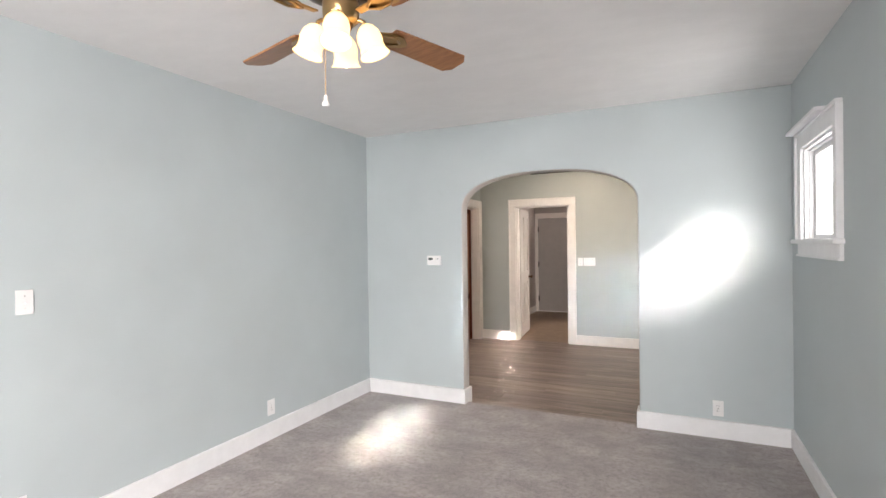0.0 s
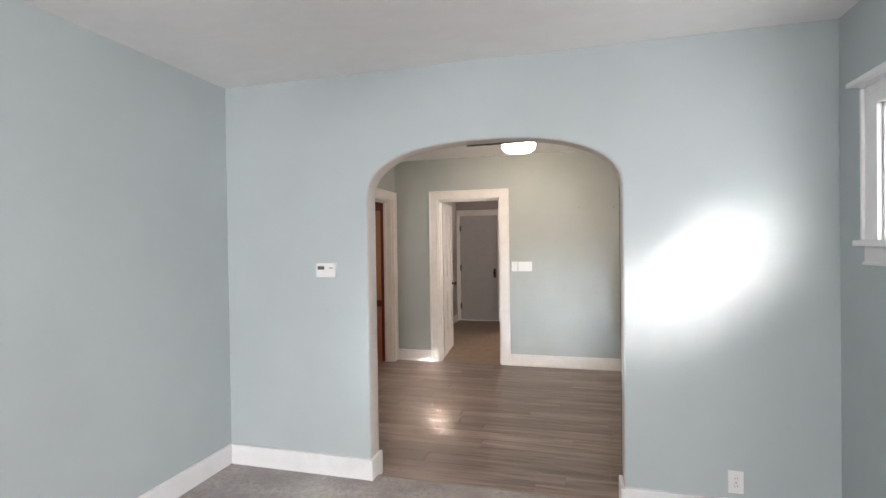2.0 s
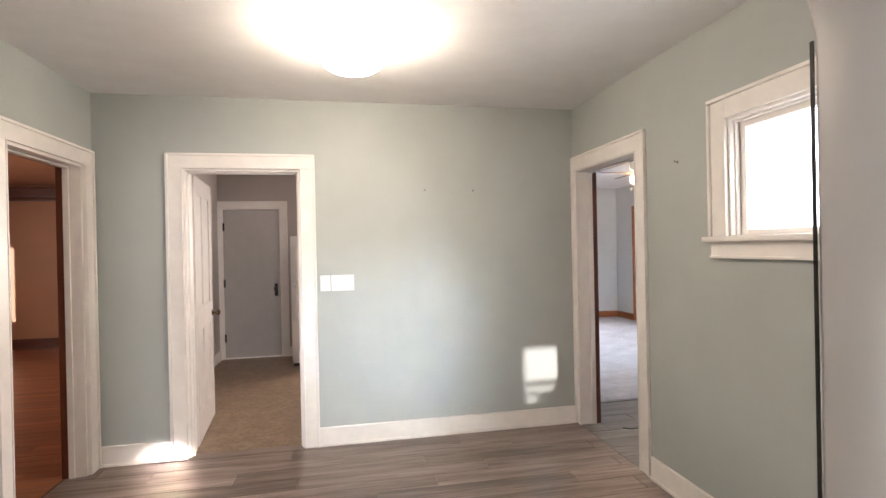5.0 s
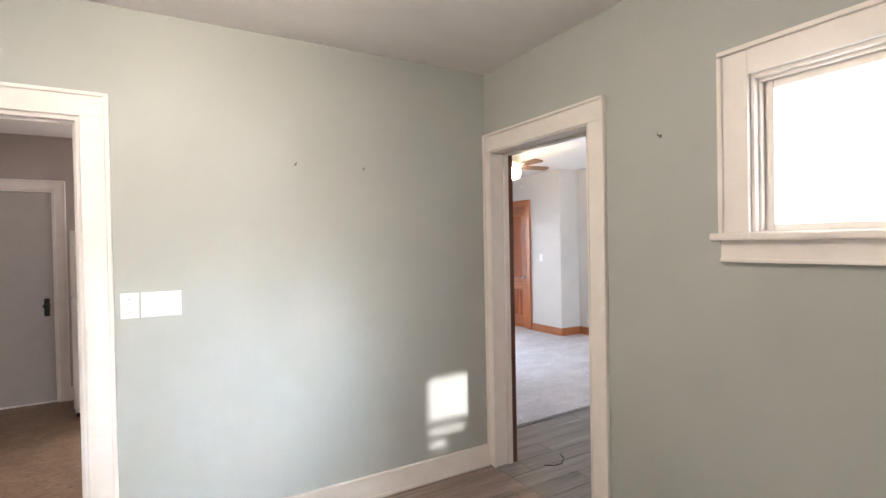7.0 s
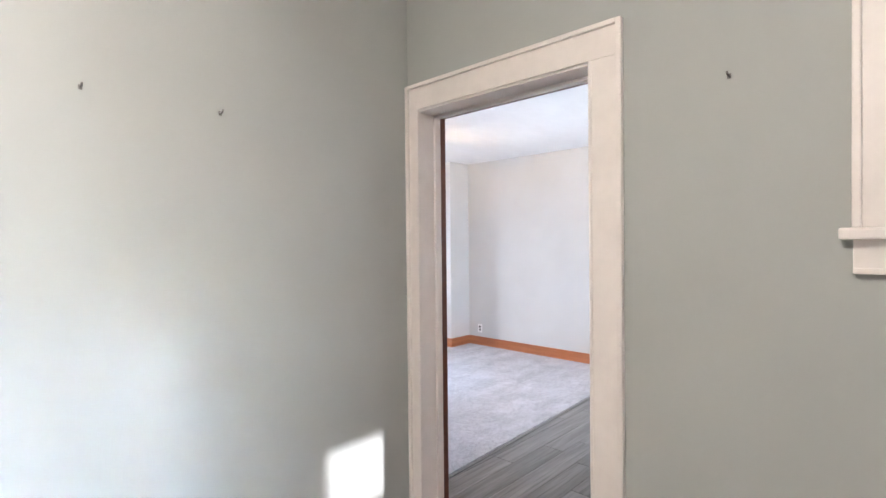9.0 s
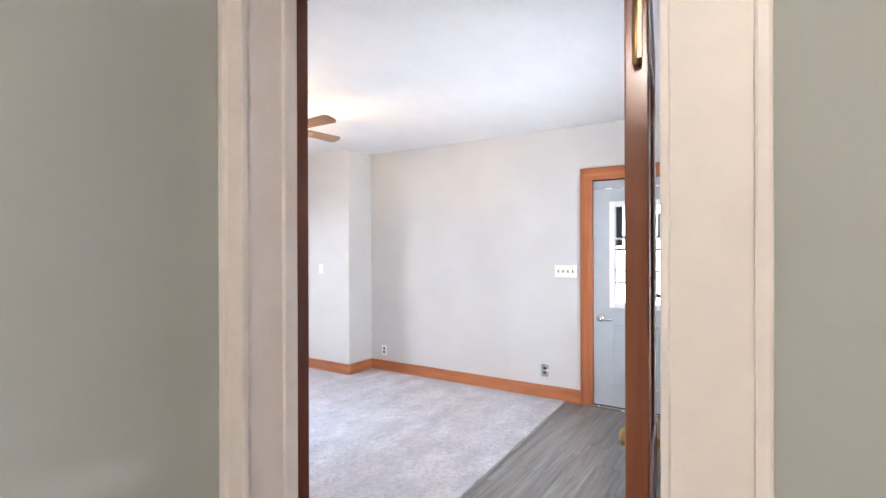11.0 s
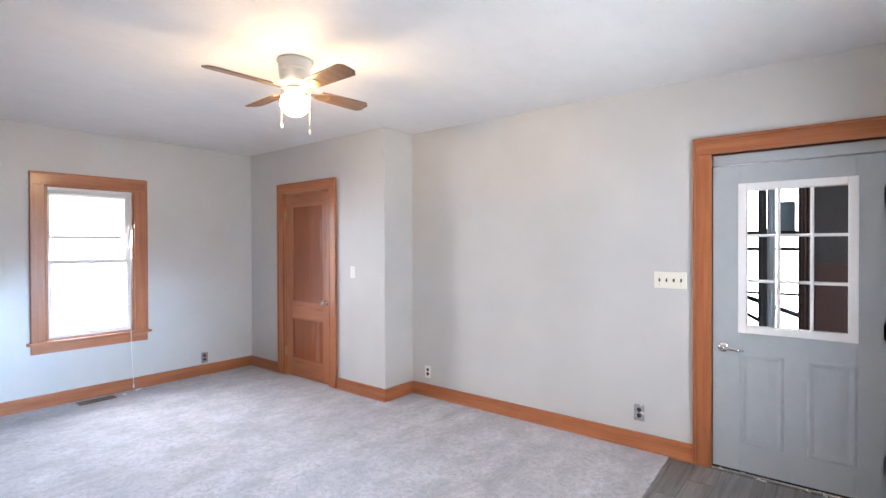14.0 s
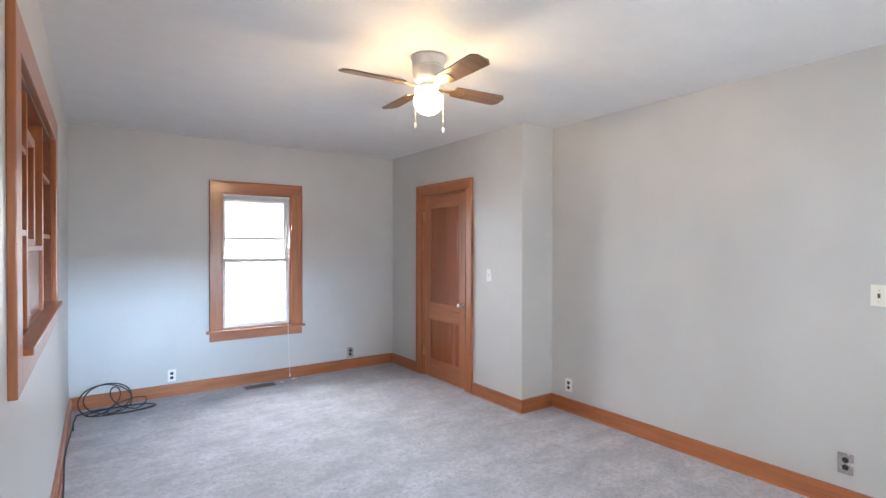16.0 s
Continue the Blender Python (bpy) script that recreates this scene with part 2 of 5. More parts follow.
PLANKC = plank("grey_plank", ((0.15, 0.142, 0.138), (0.28, 0.267, 0.258), (0.075, 0.07, 0.068)), "x", 0.30)
PLANKR = plank("red_oak_strip", ((0.30, 0.105, 0.05), (0.40, 0.165, 0.08), (0.21, 0.07, 0.035)), "x", 0.3)
JOINT = plain("dark_joint", (0.03, 0.025, 0.022), 0.8)
VINYL = vinyl("tan_vinyl", (0.19, 0.125, 0.08), (0.30, 0.215, 0.145), (0.135, 0.09, 0.06))
PLASTIC = plain("white_plastic", (0.82, 0.81, 0.80), 0.35, 0, 0.02)
IVORY = plain("ivory_plastic", (0.80, 0.77, 0.68), 0.35, 0, 0.02)
SLOT = plain("dark_slot", (0.03, 0.03, 0.03), 0.5)
LCD = plain("grey_display", (0.12, 0.14, 0.13), 0.2)
NICKEL = plain("satin_nickel", (0.72, 0.70, 0.67), 0.25, 1.0)
HOOKM = plain("dull_hook_steel", (0.22, 0.21, 0.20), 0.5, 0.6)
BRASS = plain("antique_brass", (0.45, 0.30, 0.14), 0.3, 1.0)
BRONZE = plain("dark_bronze", (0.16, 0.10, 0.06), 0.35, 0.9)
BLACK = plain("black_iron", (0.02, 0.018, 0.017), 0.45, 0.4)
RUBBER = plain("black_cable_rubber", (0.025, 0.025, 0.03), 0.5)
GLASS = glass("window_glass")
FANWHITE = plain("cream_fan_enamel", (0.86, 0.83, 0.76), 0.35)
BLADEA = wood("oak_fan_blade", (0.26, 0.105, 0.04), (0.42, 0.19, 0.08), "x", 0.35, 1.5, 0.2)
BLADEC = wood("walnut_fan_blade", (0.17, 0.10, 0.06), (0.26, 0.16, 0.10), "x", 0.4, 1.2, 0.1)
APPLIANCE = plain("white_appliance_enamel", (0.80, 0.79, 0.78), 0.3, 0, 0.02)
SHADEW = plain("white_blind_vinyl", (0.80, 0.80, 0.80), 0.5)
VENTM = plain("bronze_vent_metal", (0.17, 0.13, 0.10), 0.45, 0.6)
CURTAIN = plain("dark_curtain_cloth", (0.10, 0.09, 0.09), 0.9)
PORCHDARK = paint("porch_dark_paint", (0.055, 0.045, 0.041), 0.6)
DRAPE = plain("grey_drape_cloth", (0.62, 0.63, 0.66), 0.9)
CURTAINR = plain("red_brown_curtain_cloth", (0.10, 0.055, 0.045), 0.9)
BLUEGREY = plain("blue_grey_panel_paint", (0.16, 0.21, 0.25), 0.5)
PORCHRED = paint("porch_red_brown_paint", (0.075, 0.034, 0.028), 0.5)
CONCRETE = paint("porch_floor_paint", (0.22, 0.21, 0.2), 0.7)
LAWN = vinyl("lawn", (0.05, 0.09, 0.03), (0.08, 0.12, 0.045), (0.04, 0.06, 0.025))
GLOBEC = glow("lit_globe_glass", (1.0, 0.70, 0.36), 48)
GLOBEB = glow("lit_drum_glass", (1.0, 0.88, 0.72), 52)
GLOBEA = glow("lit_tulip_glass", (1.0, 0.70, 0.34), 1.7, (0.72, 0.5, 0.28))
BULB = glow("lit_bulb", (1.0, 0.80, 0.52), 80)

# ---------------------------------------------------------------- mesh helpers


class Mesh:
    """A bmesh with a few shapes; everything is laid through the matrix m."""

    def __init__(self, m=None):
        self.bm, self.m = bmesh.new(), m or Matrix()

    def box(self, x0, x1, y0, y1, z0, z1, bev=0.0, turn=None):
        ret = bmesh.ops.create_cube(self.bm, size=1)
        vs = ret["verts"]
        loc = Matrix.Translation(((x0 + x1) / 2, (y0 + y1) / 2, (z0 + z1) / 2)) @ Matrix.Diagonal((abs(x1 - x0), abs(y1 - y0), abs(z1 - z0), 1))
        bmesh.ops.transform(self.bm, matrix=self.m @ (turn or Matrix()) @ loc, verts=vs)
        if bev:
            edges = list({e for v in vs for e in v.link_edges})
            bmesh.ops.bevel(self.bm, geom=edges, offset=bev, segments=2, affect="EDGES", profile=0.6)
        return self

    def lathe(self, profile, seg=24, turn=None):
        """profile: (radius, height) pairs, turned about the local z axis."""
        t = self.m @ (turn or Matrix())
        rings = []
        for r, h in profile:
            rings.append([self.bm.verts.new(t @ Vector((max(r, 1e-4) * math.cos(2 * math.pi * k / seg), max(r, 1e-4) * math.sin(2 * math.pi * k / seg), h))) for k in range(seg)])
        for a, b in zip(rings, rings[1:]):
            for k in range(seg):
                f = self.bm.faces.new((a[k], a[(k + 1) % seg], b[(k + 1) % seg], b[k]))
                f.smooth = True
        for ring in (rings[0], rings[-1]):
            self.bm.faces.new(ring)
        return self

    def prism(self, outline, z0, z1, turn=None, bev=0.0):
        """A flat outline in local x, y, thickened from z0 to z1."""
        t = self.m @ (turn or Matrix())
        lo = [self.bm.verts.new(t @ Vector((x, y, z0))) for x, y in outline]
        hi = [self.bm.verts.new(t @ Vector((x, y, z1))) for x, y in outline]
        n = len(lo)
        made = [self.bm.faces.new(lo), self.bm.faces.new(hi)]
        made += [self.bm.faces.new((lo[k], lo[(k + 1) % n], hi[(k + 1) % n], hi[k])) for k in range(n)]
        if bev:
            bmesh.ops.bevel(self.bm, geom=list({e for f in made[:2] for e in f.edges}), offset=bev, segments=1, affect="EDGES")
        return self

    def sweep(self, path, profile, closed=False):
        """A small closed profile (a, b) carried along a local path in straight runs; a across, b up."""
        rings = []
        pts = [Vector(p) for p in path]
        for i, p in enumerate(pts):
            d = (pts[(i + 1) % len(pts)] - pts[i - 1]) if (closed or 0 < i < len(pts) - 1) else (pts[1] - pts[0] if i == 0 else pts[-1] - pts[-2])
            d.normalize()
            up = Vector((0, 0, 1)) if abs(d.z) < 0.9 else Vector((0, 1, 0))
            side = d.cross(up).normalized()
            up2 = side.cross(d).normalized()
            rings.append([self.bm.verts.new(self.m @ (p + side * a + up2 * b)) for a, b in profile])
        n = len(profile)
        pairs = list(zip(rings, rings[1:])) + ([(rings[-1], rings[0])] if closed else [])
        for r0, r1 in pairs:
            for k in range(n):
                f = self.bm.faces.new((r0[k], r0[(k + 1) % n], r1[(k + 1) % n], r1[k]))
                f.smooth = n > 5
        if not closed:
            self.bm.faces.new(rings[0])
            self.bm.faces.new(rings[-1])
        return self

    def tube(self, path, r, seg=8, closed=False):
        return self.sweep(path, [(r * math.cos(2 * math.pi * k / seg), r * math.sin(2 * math.pi * k / seg)) for k in range(seg)], closed)

    def data(self, name, *materials):
        bmesh.ops.recalc_face_normals(self.bm, faces=self.bm.faces)
        me = bpy.data.meshes.new(name)
        self.bm.to_mesh(me)
        self.bm.free()
        for mt in materials:
            me.materials.append(mt)
        return me


def solid(name, mesh, material, label="", category="", kind="", group=""):
    return tagged(new(name, mesh.data(name, material)), label, category, group, kind)


def thing(name, at, label, category, kind="", group=""):
    ob = new(name)
    ob.location = at
    ob.empty_display_size = 0.1
    return tagged(ob, label, category, group, kind)


def part(name, mesh, material, parent, label=""):
    ob = new(name, mesh.data(name, material))
    ob.parent = parent
    off = Vector(parent.location) if parent.parent is None else Vector((0, 0, 0))
    ob.matrix_parent_inverse = Matrix.Translation(-off)
    return tagged(ob, label)


def on_wall(axis, value, sign):
    """Local axes of a wall face: x along the wall (world y or x), y out of the wall into the room, z up."""
    if axis == "x":
        return Matrix(((0, sign, 0, value), (1, 0, 0, 0), (0, 0, 1, 0), (0, 0, 0, 1)))
    return Matrix(((1, 0, 0, 0), (0, sign, 0, value), (0, 0, 1, 0), (0, 0, 0, 1)))


def wall(name, axis, v0, v1, u0, u1, holes, low, high, label, z0=0.0, z1=CEIL, edge=None):
    """A wall slab between v0 and v1 on its axis, from u0 to u1 along it, with rectangular holes (u0, u1, z0, z1). Paint low on the v0 side, high on the v1 side."""
    us = sorted({u0, u1, *(h[0] for h in holes), *(h[1] for h in holes)})
    zs = sorted({z0, z1, *(h[2] for h in holes), *(h[3] for h in holes)})
    us, zs = [u for u in us if u0 <= u <= u1], [z for z in zs if z0 <= z <= z1]
    full = {}
    for i in range(len(us) - 1):
        for j in range(len(zs) - 1):
            cu, cz = (us[i] + us[i + 1]) / 2, (zs[j] + zs[j + 1]) / 2
            full[i, j] = not any(h[0] < cu < h[1] and h[2] < cz < h[3] for h in holes)
    bm = bmesh.new()
    cache = {}

    def vert(u, v, z):
        key = (u, v, z)
        if key not in cache:
            cache[key] = bm.verts.new((v, u, z) if axis == "x" else (u, v, z))
        return cache[key]

    def quad(a, b, c, d, mi):
        f = bm.faces.new((vert(*a), vert(*b), vert(*c), vert(*d)))
        f.material_index = mi

    for (i, j), on in full.items():
        if not on:
            continue
        a, b, c, d = us[i], us[i + 1], zs[j], zs[j + 1]
        quad((a, v0, c), (b, v0, c), (b, v0, d), (a, v0, d), 0)
        quad((a, v1, c), (b, v1, c), (b, v1, d), (a, v1, d), 1)
        for k, p, q in (((i - 1, j), (a, c), (a, d)), ((i + 1, j), (b, c), (b, d)), ((i, j - 1), (a, c), (b, c)), ((i, j + 1), (a, d), (b, d))):
            if not full.get(k, False):
                quad((p[0], v0, p[1]), (q[0], v0, q[1]), (q[0], v1, q[1]), (p[0], v1, p[1]), 2)
    bmesh.ops.recalc_face_normals(bm, faces=bm.faces)
    me = bpy.data.meshes.new(name)
    bm.to_mesh(me)
    bm.free()
    for mt in (low, high, edge or high):
        me.materials.append(mt)
    return tagged(new(name, me), label, "wall", "", "structure")


# ---------------------------------------------------------------- walls
KD = (-1.72, -0.925, -0.01, 2.04)      # kitchen doorway, along x
RD = (6.366, 7.230, -0.01, 2.05)       # doorway to the living room, along y
LD = (6.39, 7.15, -0.01, 2.04)         # doorway to the red room, along y
HWA = (3.06, 3.77, 1.475, 2.045)      # high window, blue room
HWB = (4.90, 5.61, 1.475, 2.045)       # high window, dining room
FW = (2.672, 3.388, 0.60, 2.015)       # north window, along x
SW = (2.45, 4.18, 0.61, 2.04)          # paired side window, along x
FD = (6.712, 7.572, -0.01, 2.04)       # front door
CD = (11.0, 11.81, -0.01, 2.04)        # closet door
NICHE = (9.03, 10.60, 1.15, 2.06)      # built-in shelf
BD = (-2.25, -1.485, -0.01, 2.035)        # back door of the kitchen
S1, S2 = (-2.0, -1.1, 0.82, 2.08), (0.0, 0.9, 0.82, 2.08)

wall("wall_west_1", "x", AX0 - 0.14, AX0, AY0 - 0.14, 4.19, [], ORANGE, BLUE, "pale blue painted plaster wall of the front room")
wall("wall_west_2", "x", AX0 - 0.14, AX0, 4.19, KY0, [LD], ORANGE, SAGE, "sage green painted plaster wall with a doorway")
wall("wall_west_3", "x", AX0 - 0.14, AX0, KY0, 12.5, [], ORANGE, TAUPE, "taupe painted kitchen side wall")
wall("wall_south", "y", AY0 - 0.14, AY0, AX0, AX1, [S1, S2], BLUE, BLUE, "pale blue painted wall with two windows")
wall("wall_east_1", "x", AX1, CX0, AY0 - 0.14, 4.19, [HWA], BLUE, BLUE, "pale blue painted wall with a high window")
wall("wall_east_2", "x", AX1, CX0, 4.19, 7.35, [HWB, (RD[0], RD[1] + 0.03, RD[2], RD[3])], SAGE, GREY, "sage green painted wall with a high window and a doorway")
wall("wall_east_3", "x", AX1, CX0, 7.35, CY1 + 0.14, [NICHE], TAUPE, GREY, "pale grey painted wall with a built-in shelf", edge=OAKZ)
wall("wall_north_1", "y", BY1, KY0, AX0, AX1, [KD], SAGE, TAUPE, "sage green painted wall with the kitchen doorway")
# the second hole is added for the kitchen's fill lamp
wall("wall_kitchen_north", "y", KY1, KY1 + 0.14, AX0, AX1, [BD, (0.1, 0.9, 1.05, 2.0)], TAUPE, TAUPE, "taupe painted kitchen back wall with a grey door")
SOUTH = pose(0, 6.163, 0, 0, 0, SKEW)
wall("wall_living_south", "y", -0.14, 0.0, CX0 - 0.05, CX1 + 0.2, [SW], GREY, GREY, "pale grey painted wall with a paired window").matrix_world = SOUTH
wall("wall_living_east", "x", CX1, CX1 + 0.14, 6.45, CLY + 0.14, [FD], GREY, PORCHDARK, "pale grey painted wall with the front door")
wall("wall_closet_side", "y", CLY, CLY + 0.12, CLX, CX1, [], GREY, GREY, "pale grey painted side of the closet")
wall("wall_closet_front", "x", CLX, CLX + 0.12, CLY + 0.12, CY1, [CD], GREY, GREY, "pale grey painted closet front with a wooden door")
wall("wall_closet_back", "x", CLX + 0.6, CLX + 0.7, CLY + 0.14, CY1, [], GREY, GREY, "plain closet back wall")
wall("wall_living_north", "y", CY1, CY1 + 0.14, CX0, CX1 + 0.3, [FW], GREY, GREY, "pale grey painted wall with a wooden-framed window")
wall("wall_red_north", "y", 12.3, 12.44, -6.6, AX0 - 0.14, [], ORANGE, ORANGE, "orange painted far wall of the side room")
# this hole is added for the side room's fill lamp
wall("wall_red_west", "x", -6.74, -6.6, 4.4, 12.44, [(8.4, 9.4, 0.8, 2.0)], ORANGE, ORANGE, "orange painted wall of the side room with an added lamp opening")
wall("wall_red_south", "y", 4.26, 4.4, -6.74, AX0 - 0.14, [], ORANGE, ORANGE, "orange painted wall of the side room")


def arch_wall():
    """The wall between blue room and dining room with its flattened arch."""
    ax, half, spring, rise, n = -0.522, 0.745, 1.772, 0.315, 2.4
    bm = bmesh.new()
    steps = 48
    us = [-math.cos(math.pi * k / steps) for k in range(steps + 1)]
    curve = [(ax + half * u, spring + rise * max(0.0, 1 - abs(u) ** n) ** (1 / n)) for u in us]
    outline = [(ax - half, 0.0)] + curve + [(ax + half, 0.0)]
    y0, y1, r = AY1, BY0, 0.012

    def strip(a, b, mi):
        f = bm.faces.new([bm.verts.new(p) for p in (a[0], b[0], b[1], a[1])])
        f.material_index = mi

    for y, mi in ((y0, 0), (y1, 1)):
        for x0, x1 in ((AX0, ax - half - r), (ax + half + r, AX1)):
            strip(((x0, y, 0), (x0, y, CEIL)), ((x1, y, 0), (x1, y, CEIL)), mi)
        # the inner outline stands back by the rounding r from the opening
        back = [(ax + (x - ax) * (half + r) / half, z + r) for x, z in curve]
        for (xa, za), (xb, zb) in zip(back, back[1:]):
            strip(((xa, y, za), (xa, y, CEIL)), ((xb, y, zb), (xb, y, CEIL)), mi)
        full = [(ax - half - r, 0.0)] + back + [(ax + half + r, 0.0)]
        # rounded arris in two facets between face and lining
        s = 1 if y == y0 else -1
        for (oa, ob_), (ia, ib) in zip(zip(full, full[1:]), zip(outline, outline[1:])):
            ma = ((oa[0] * 0.3 + ia[0] * 0.7), (oa[1] * 0.3 + ia[1] * 0.7))
            mb = ((ob_[0] * 0.3 + ib[0] * 0.7), (ob_[1] * 0.3 + ib[1] * 0.7))
            strip(((oa[0], y, oa[1]), (ma[0], y + s * 0.3 * r, ma[1])), ((ob_[0], y, ob_[1]), (mb[0], y + s * 0.3 * r, mb[1])), mi)
            strip(((ma[0], y + s * 0.3 * r, ma[1]), (ia[0], y + s * r, ia[1])), ((mb[0], y + s * 0.3 * r, mb[1]), (ib[0], y + s * r, ib[1])), 2)
    for (xa, za), (xb, zb) in zip(outline, outline[1:]):
        strip(((xa, y0 + r, za), (xa, y1 - r, za)), ((xb, y0 + r, zb), (xb, y1 - r, zb)), 2)
    bmesh.ops.remove_doubles(bm, verts=bm.verts, dist=0.0004)
    bmesh.ops.recalc_face_normals(bm, faces=bm.faces)
    for f in bm.faces:
        f.smooth = f.material_index == 2
    me = bpy.data.meshes.new("wall_arch")
    bm.to_mesh(me)
    bm.free()
    for mt in (BLUE, SAGE, REVEAL):
        me.materials.append(mt)
    return tagged(new("wall_arch", me), "pale blue plaster wall with a wide flattened archway", "wall", "", "structure")


arch_wall()

# ---------------------------------------------------------------- ceilings and floors
for nm, x0, x1, y0, y1, mt, lb in (
    ("ceiling_blue_room", AX0 - 0.14, AX1 + 0.1, AY0 - 0.14, 4.19, CEILM, "off-white skim-coated ceiling"),
    ("ceiling_dining", AX0 - 0.14, AX1 + 0.1, 4.19, 7.35, CEILM, "off-white skim-coated ceiling with trowel sweeps"),
    ("ceiling_kitchen", AX0 - 0.14, AX1 + 0.1, 7.35, 12.5, CEILM, "off-white kitchen ceiling"),
    ("ceiling_living", AX1 + 0.1, CX1 + 0.35, 5.95, 12.7, CEILC, "smooth white living room ceiling"),
    ("ceiling_red_room", -6.8, AX0 - 0.14, 4.2, 12.5, ORANGE, "orange painted ceiling of the side room"),
):
    solid(nm, Mesh().box(x0, x1, y0, y1, CEIL, CEIL + 0.12), mt, lb, "ceiling", "structure")

solid("floor_carpet_taupe", Mesh().box(AX0 - 0.1, AX1 + 0.1, AY0 - 0.1, 4.172, -0.1, 0.024), CARPETA, "taupe grey low-pile carpet with light wear", "floor", "structure")
def carpet_edge(x):
    """The carpet ends along a slightly askew, unevenly cut line."""
    return 7.70 + 0.043 * (x - 1.97)


rnd = random.Random(11)
edge = [(1.32 + 0.03 * k, carpet_edge(1.32 + 0.03 * k) + rnd.uniform(-0.005, 0.005)) for k in range(128)]
solid("floor_carpet_grey", Mesh().prism(edge + [(5.15, CY1 + 0.1), (1.32, CY1 + 0.1)], -0.1, 0.010), CARPETC, "light grey plush carpet with flattened patches", "floor", "structure")
solid("floor_kitchen", Mesh().box(AX0 - 0.1, AX1, 7.345, KY1 + 0.1, -0.1, 0.0), VINYL, "tan and brown mottled sheet vinyl floor", "floor", "structure")
FLOORB = solid("floor_dining", Mesh().box(AX0 - 0.14, AX1, 4.175, 7.345, -0.1, -0.006), JOINT, "brown-grey wood-look plank floor", "floor", "structure")
FLOORC = solid("floor_entry", Mesh().box(AX1, CX1 + 0.1, 6.0, 7.86, -0.1, -0.006), JOINT, "grey wood-look plank floor by the front door", "floor", "structure")
FLOORR = solid("floor_red_room", Mesh().box(-6.7, AX0 - 0.14, 4.3, 12.4, -0.1, -0.006), JOINT, "red oak strip floor of the side room", "floor", "structure")
solid("floor_strip", Mesh().box(AX0, AX1, 4.165, 4.20, -0.004, 0.02, 0.006), PLANK, "brown transition strip under the archway", "trim", "structure")
solid("carpet_bar", Mesh(pose(CX0, carpet_edge(CX0) - 0.018, 0, 0, 0, math.degrees(math.atan(0.043)))).box(0.0, CX1 - CX0 - 0.01, -0.012, 0.012, -0.002, 0.007, 0.003), PLANKC, "thin grey edge strip between plank and carpet", "trim", "structure")
solid("ground", Mesh().box(-400, 400, -400, 400, -0.9, -0.6), LAWN, "mown lawn around the house", "ground", "structure")
# ---------------------------------------------------------------- outside
OVERCAST = glow("overcast_glow", (0.97, 0.985, 1.0), 1.45)
# the x 2.2 and y -3.6 sheets also block the sky lamp and sun
for x0, x1, y0, y1, z0, z1 in ((2.2, 2.24, 0.0, 5.7, 0.6, 3.4), (1.9, 5.0, 13.4, 13.44, -0.4, 3.4), (0.5, 9.0, -3.6, -3.56, -0.4, 6.4), (5.14, 5.17, 3.1, 6.30, -0.4, 3.4), (9.2, 9.24, 5.6, 10.6, -0.4, 3.4)):
    solid("backdrop", Mesh().box(x0, x1, y0, y1, z0, z1), OVERCAST, "plain bright overcast distance outside the windows", "backdrop", "structure")

# ---------------------------------------------------------------- openings: casings, jambs, sills


def casing_parts(th, m, u0, u1, ztop, mv, mh, w=0.105, zbot=0.0, wr=None, band=0.016, t=0.02):
    """Flat casing with a raised outer band, in local wall axes, round an opening u0..u1 up to ztop."""
    wr = wr or w
    for s, u in ((-1, u0), (1, u1)):
        a, b = (u - w, u) if s < 0 else (u, u + wr)
        me = Mesh(m).box(a, b, 0, t, zbot, ztop, 0.003)
        o = (a - 0.002, a + band) if s < 0 else (b - band, b + 0.002)
        me.box(o[0], o[1], 0, t + 0.012, zbot, ztop + w, 0.004)
        i = (b - 0.010, b + 0.001) if s < 0 else (a - 0.001, a + 0.010)
        me.box(i[0], i[1], 0, t + 0.004, zbot, ztop, 0.003)
        part("side_casing", me, mv, th)
    me = Mesh(m).box(u0 - w + band, u1 + wr - band, 0, t, ztop, ztop + w - 0.001, 0.003)
    me.box(u0 - w + band, u1 + wr - band, 0, t + 0.012, ztop + w - band, ztop + w + 0.001, 0.004)
    part("head_casing", me, mh, th)


def jamb_parts(th, m, u0, u1, ztop, d0, d1, mv, mh, t=0.018, stop=None):
    """Lining boards of the opening between depths d0 and d1 (negative: into the wall)."""
    for a, b in ((u0 - 0.001, u0 + t), (u1 - t, u1 + 0.001)):
        part("jamb", Mesh(m).box(a, b, d0, d1, 0, ztop - t, 0.002), mv, th)
    part("head_jamb", Mesh(m).box(u0, u1, d0, d1, ztop - t, ztop + 0.001, 0.002), mh, th)
    if stop:
        for a, b in ((u0 + t, u0 + t + 0.012), (u1 - t - 0.012, u1 - t)):
            part("stop", Mesh(m).box(a, b, stop - 0.018, stop + 0.018, 0, ztop - t - 0.012, 0.003), mv, th)
        part("stop", Mesh(m).box(u0 + t, u1 - t, stop - 0.018, stop + 0.018, ztop - t - 0.012, ztop - t, 0.003), mh, th)


WN = on_wall("y", BY1, -1)      # dining, north face
WE = on_wall("x", AX1, -1)      # dining and blue room, east face
WW = on_wall("x", AX0, 1)       # west face
WA = on_wall("y", AY1, -1)      # blue room, arch wall
WCE = on_wall("x", CX1, -1)     # living, east face
WCL = on_wall("x", CLX, -1)     # closet front
WCN = on_wall("y", CY1, -1)     # living, north face
WCS = SOUTH @ on_wall("y", 0, 1)      # living, south face
WCW = on_wall("x", CX0, 1)      # living, west face
WK = on_wall("y", KY1, -1)      # kitchen, back face

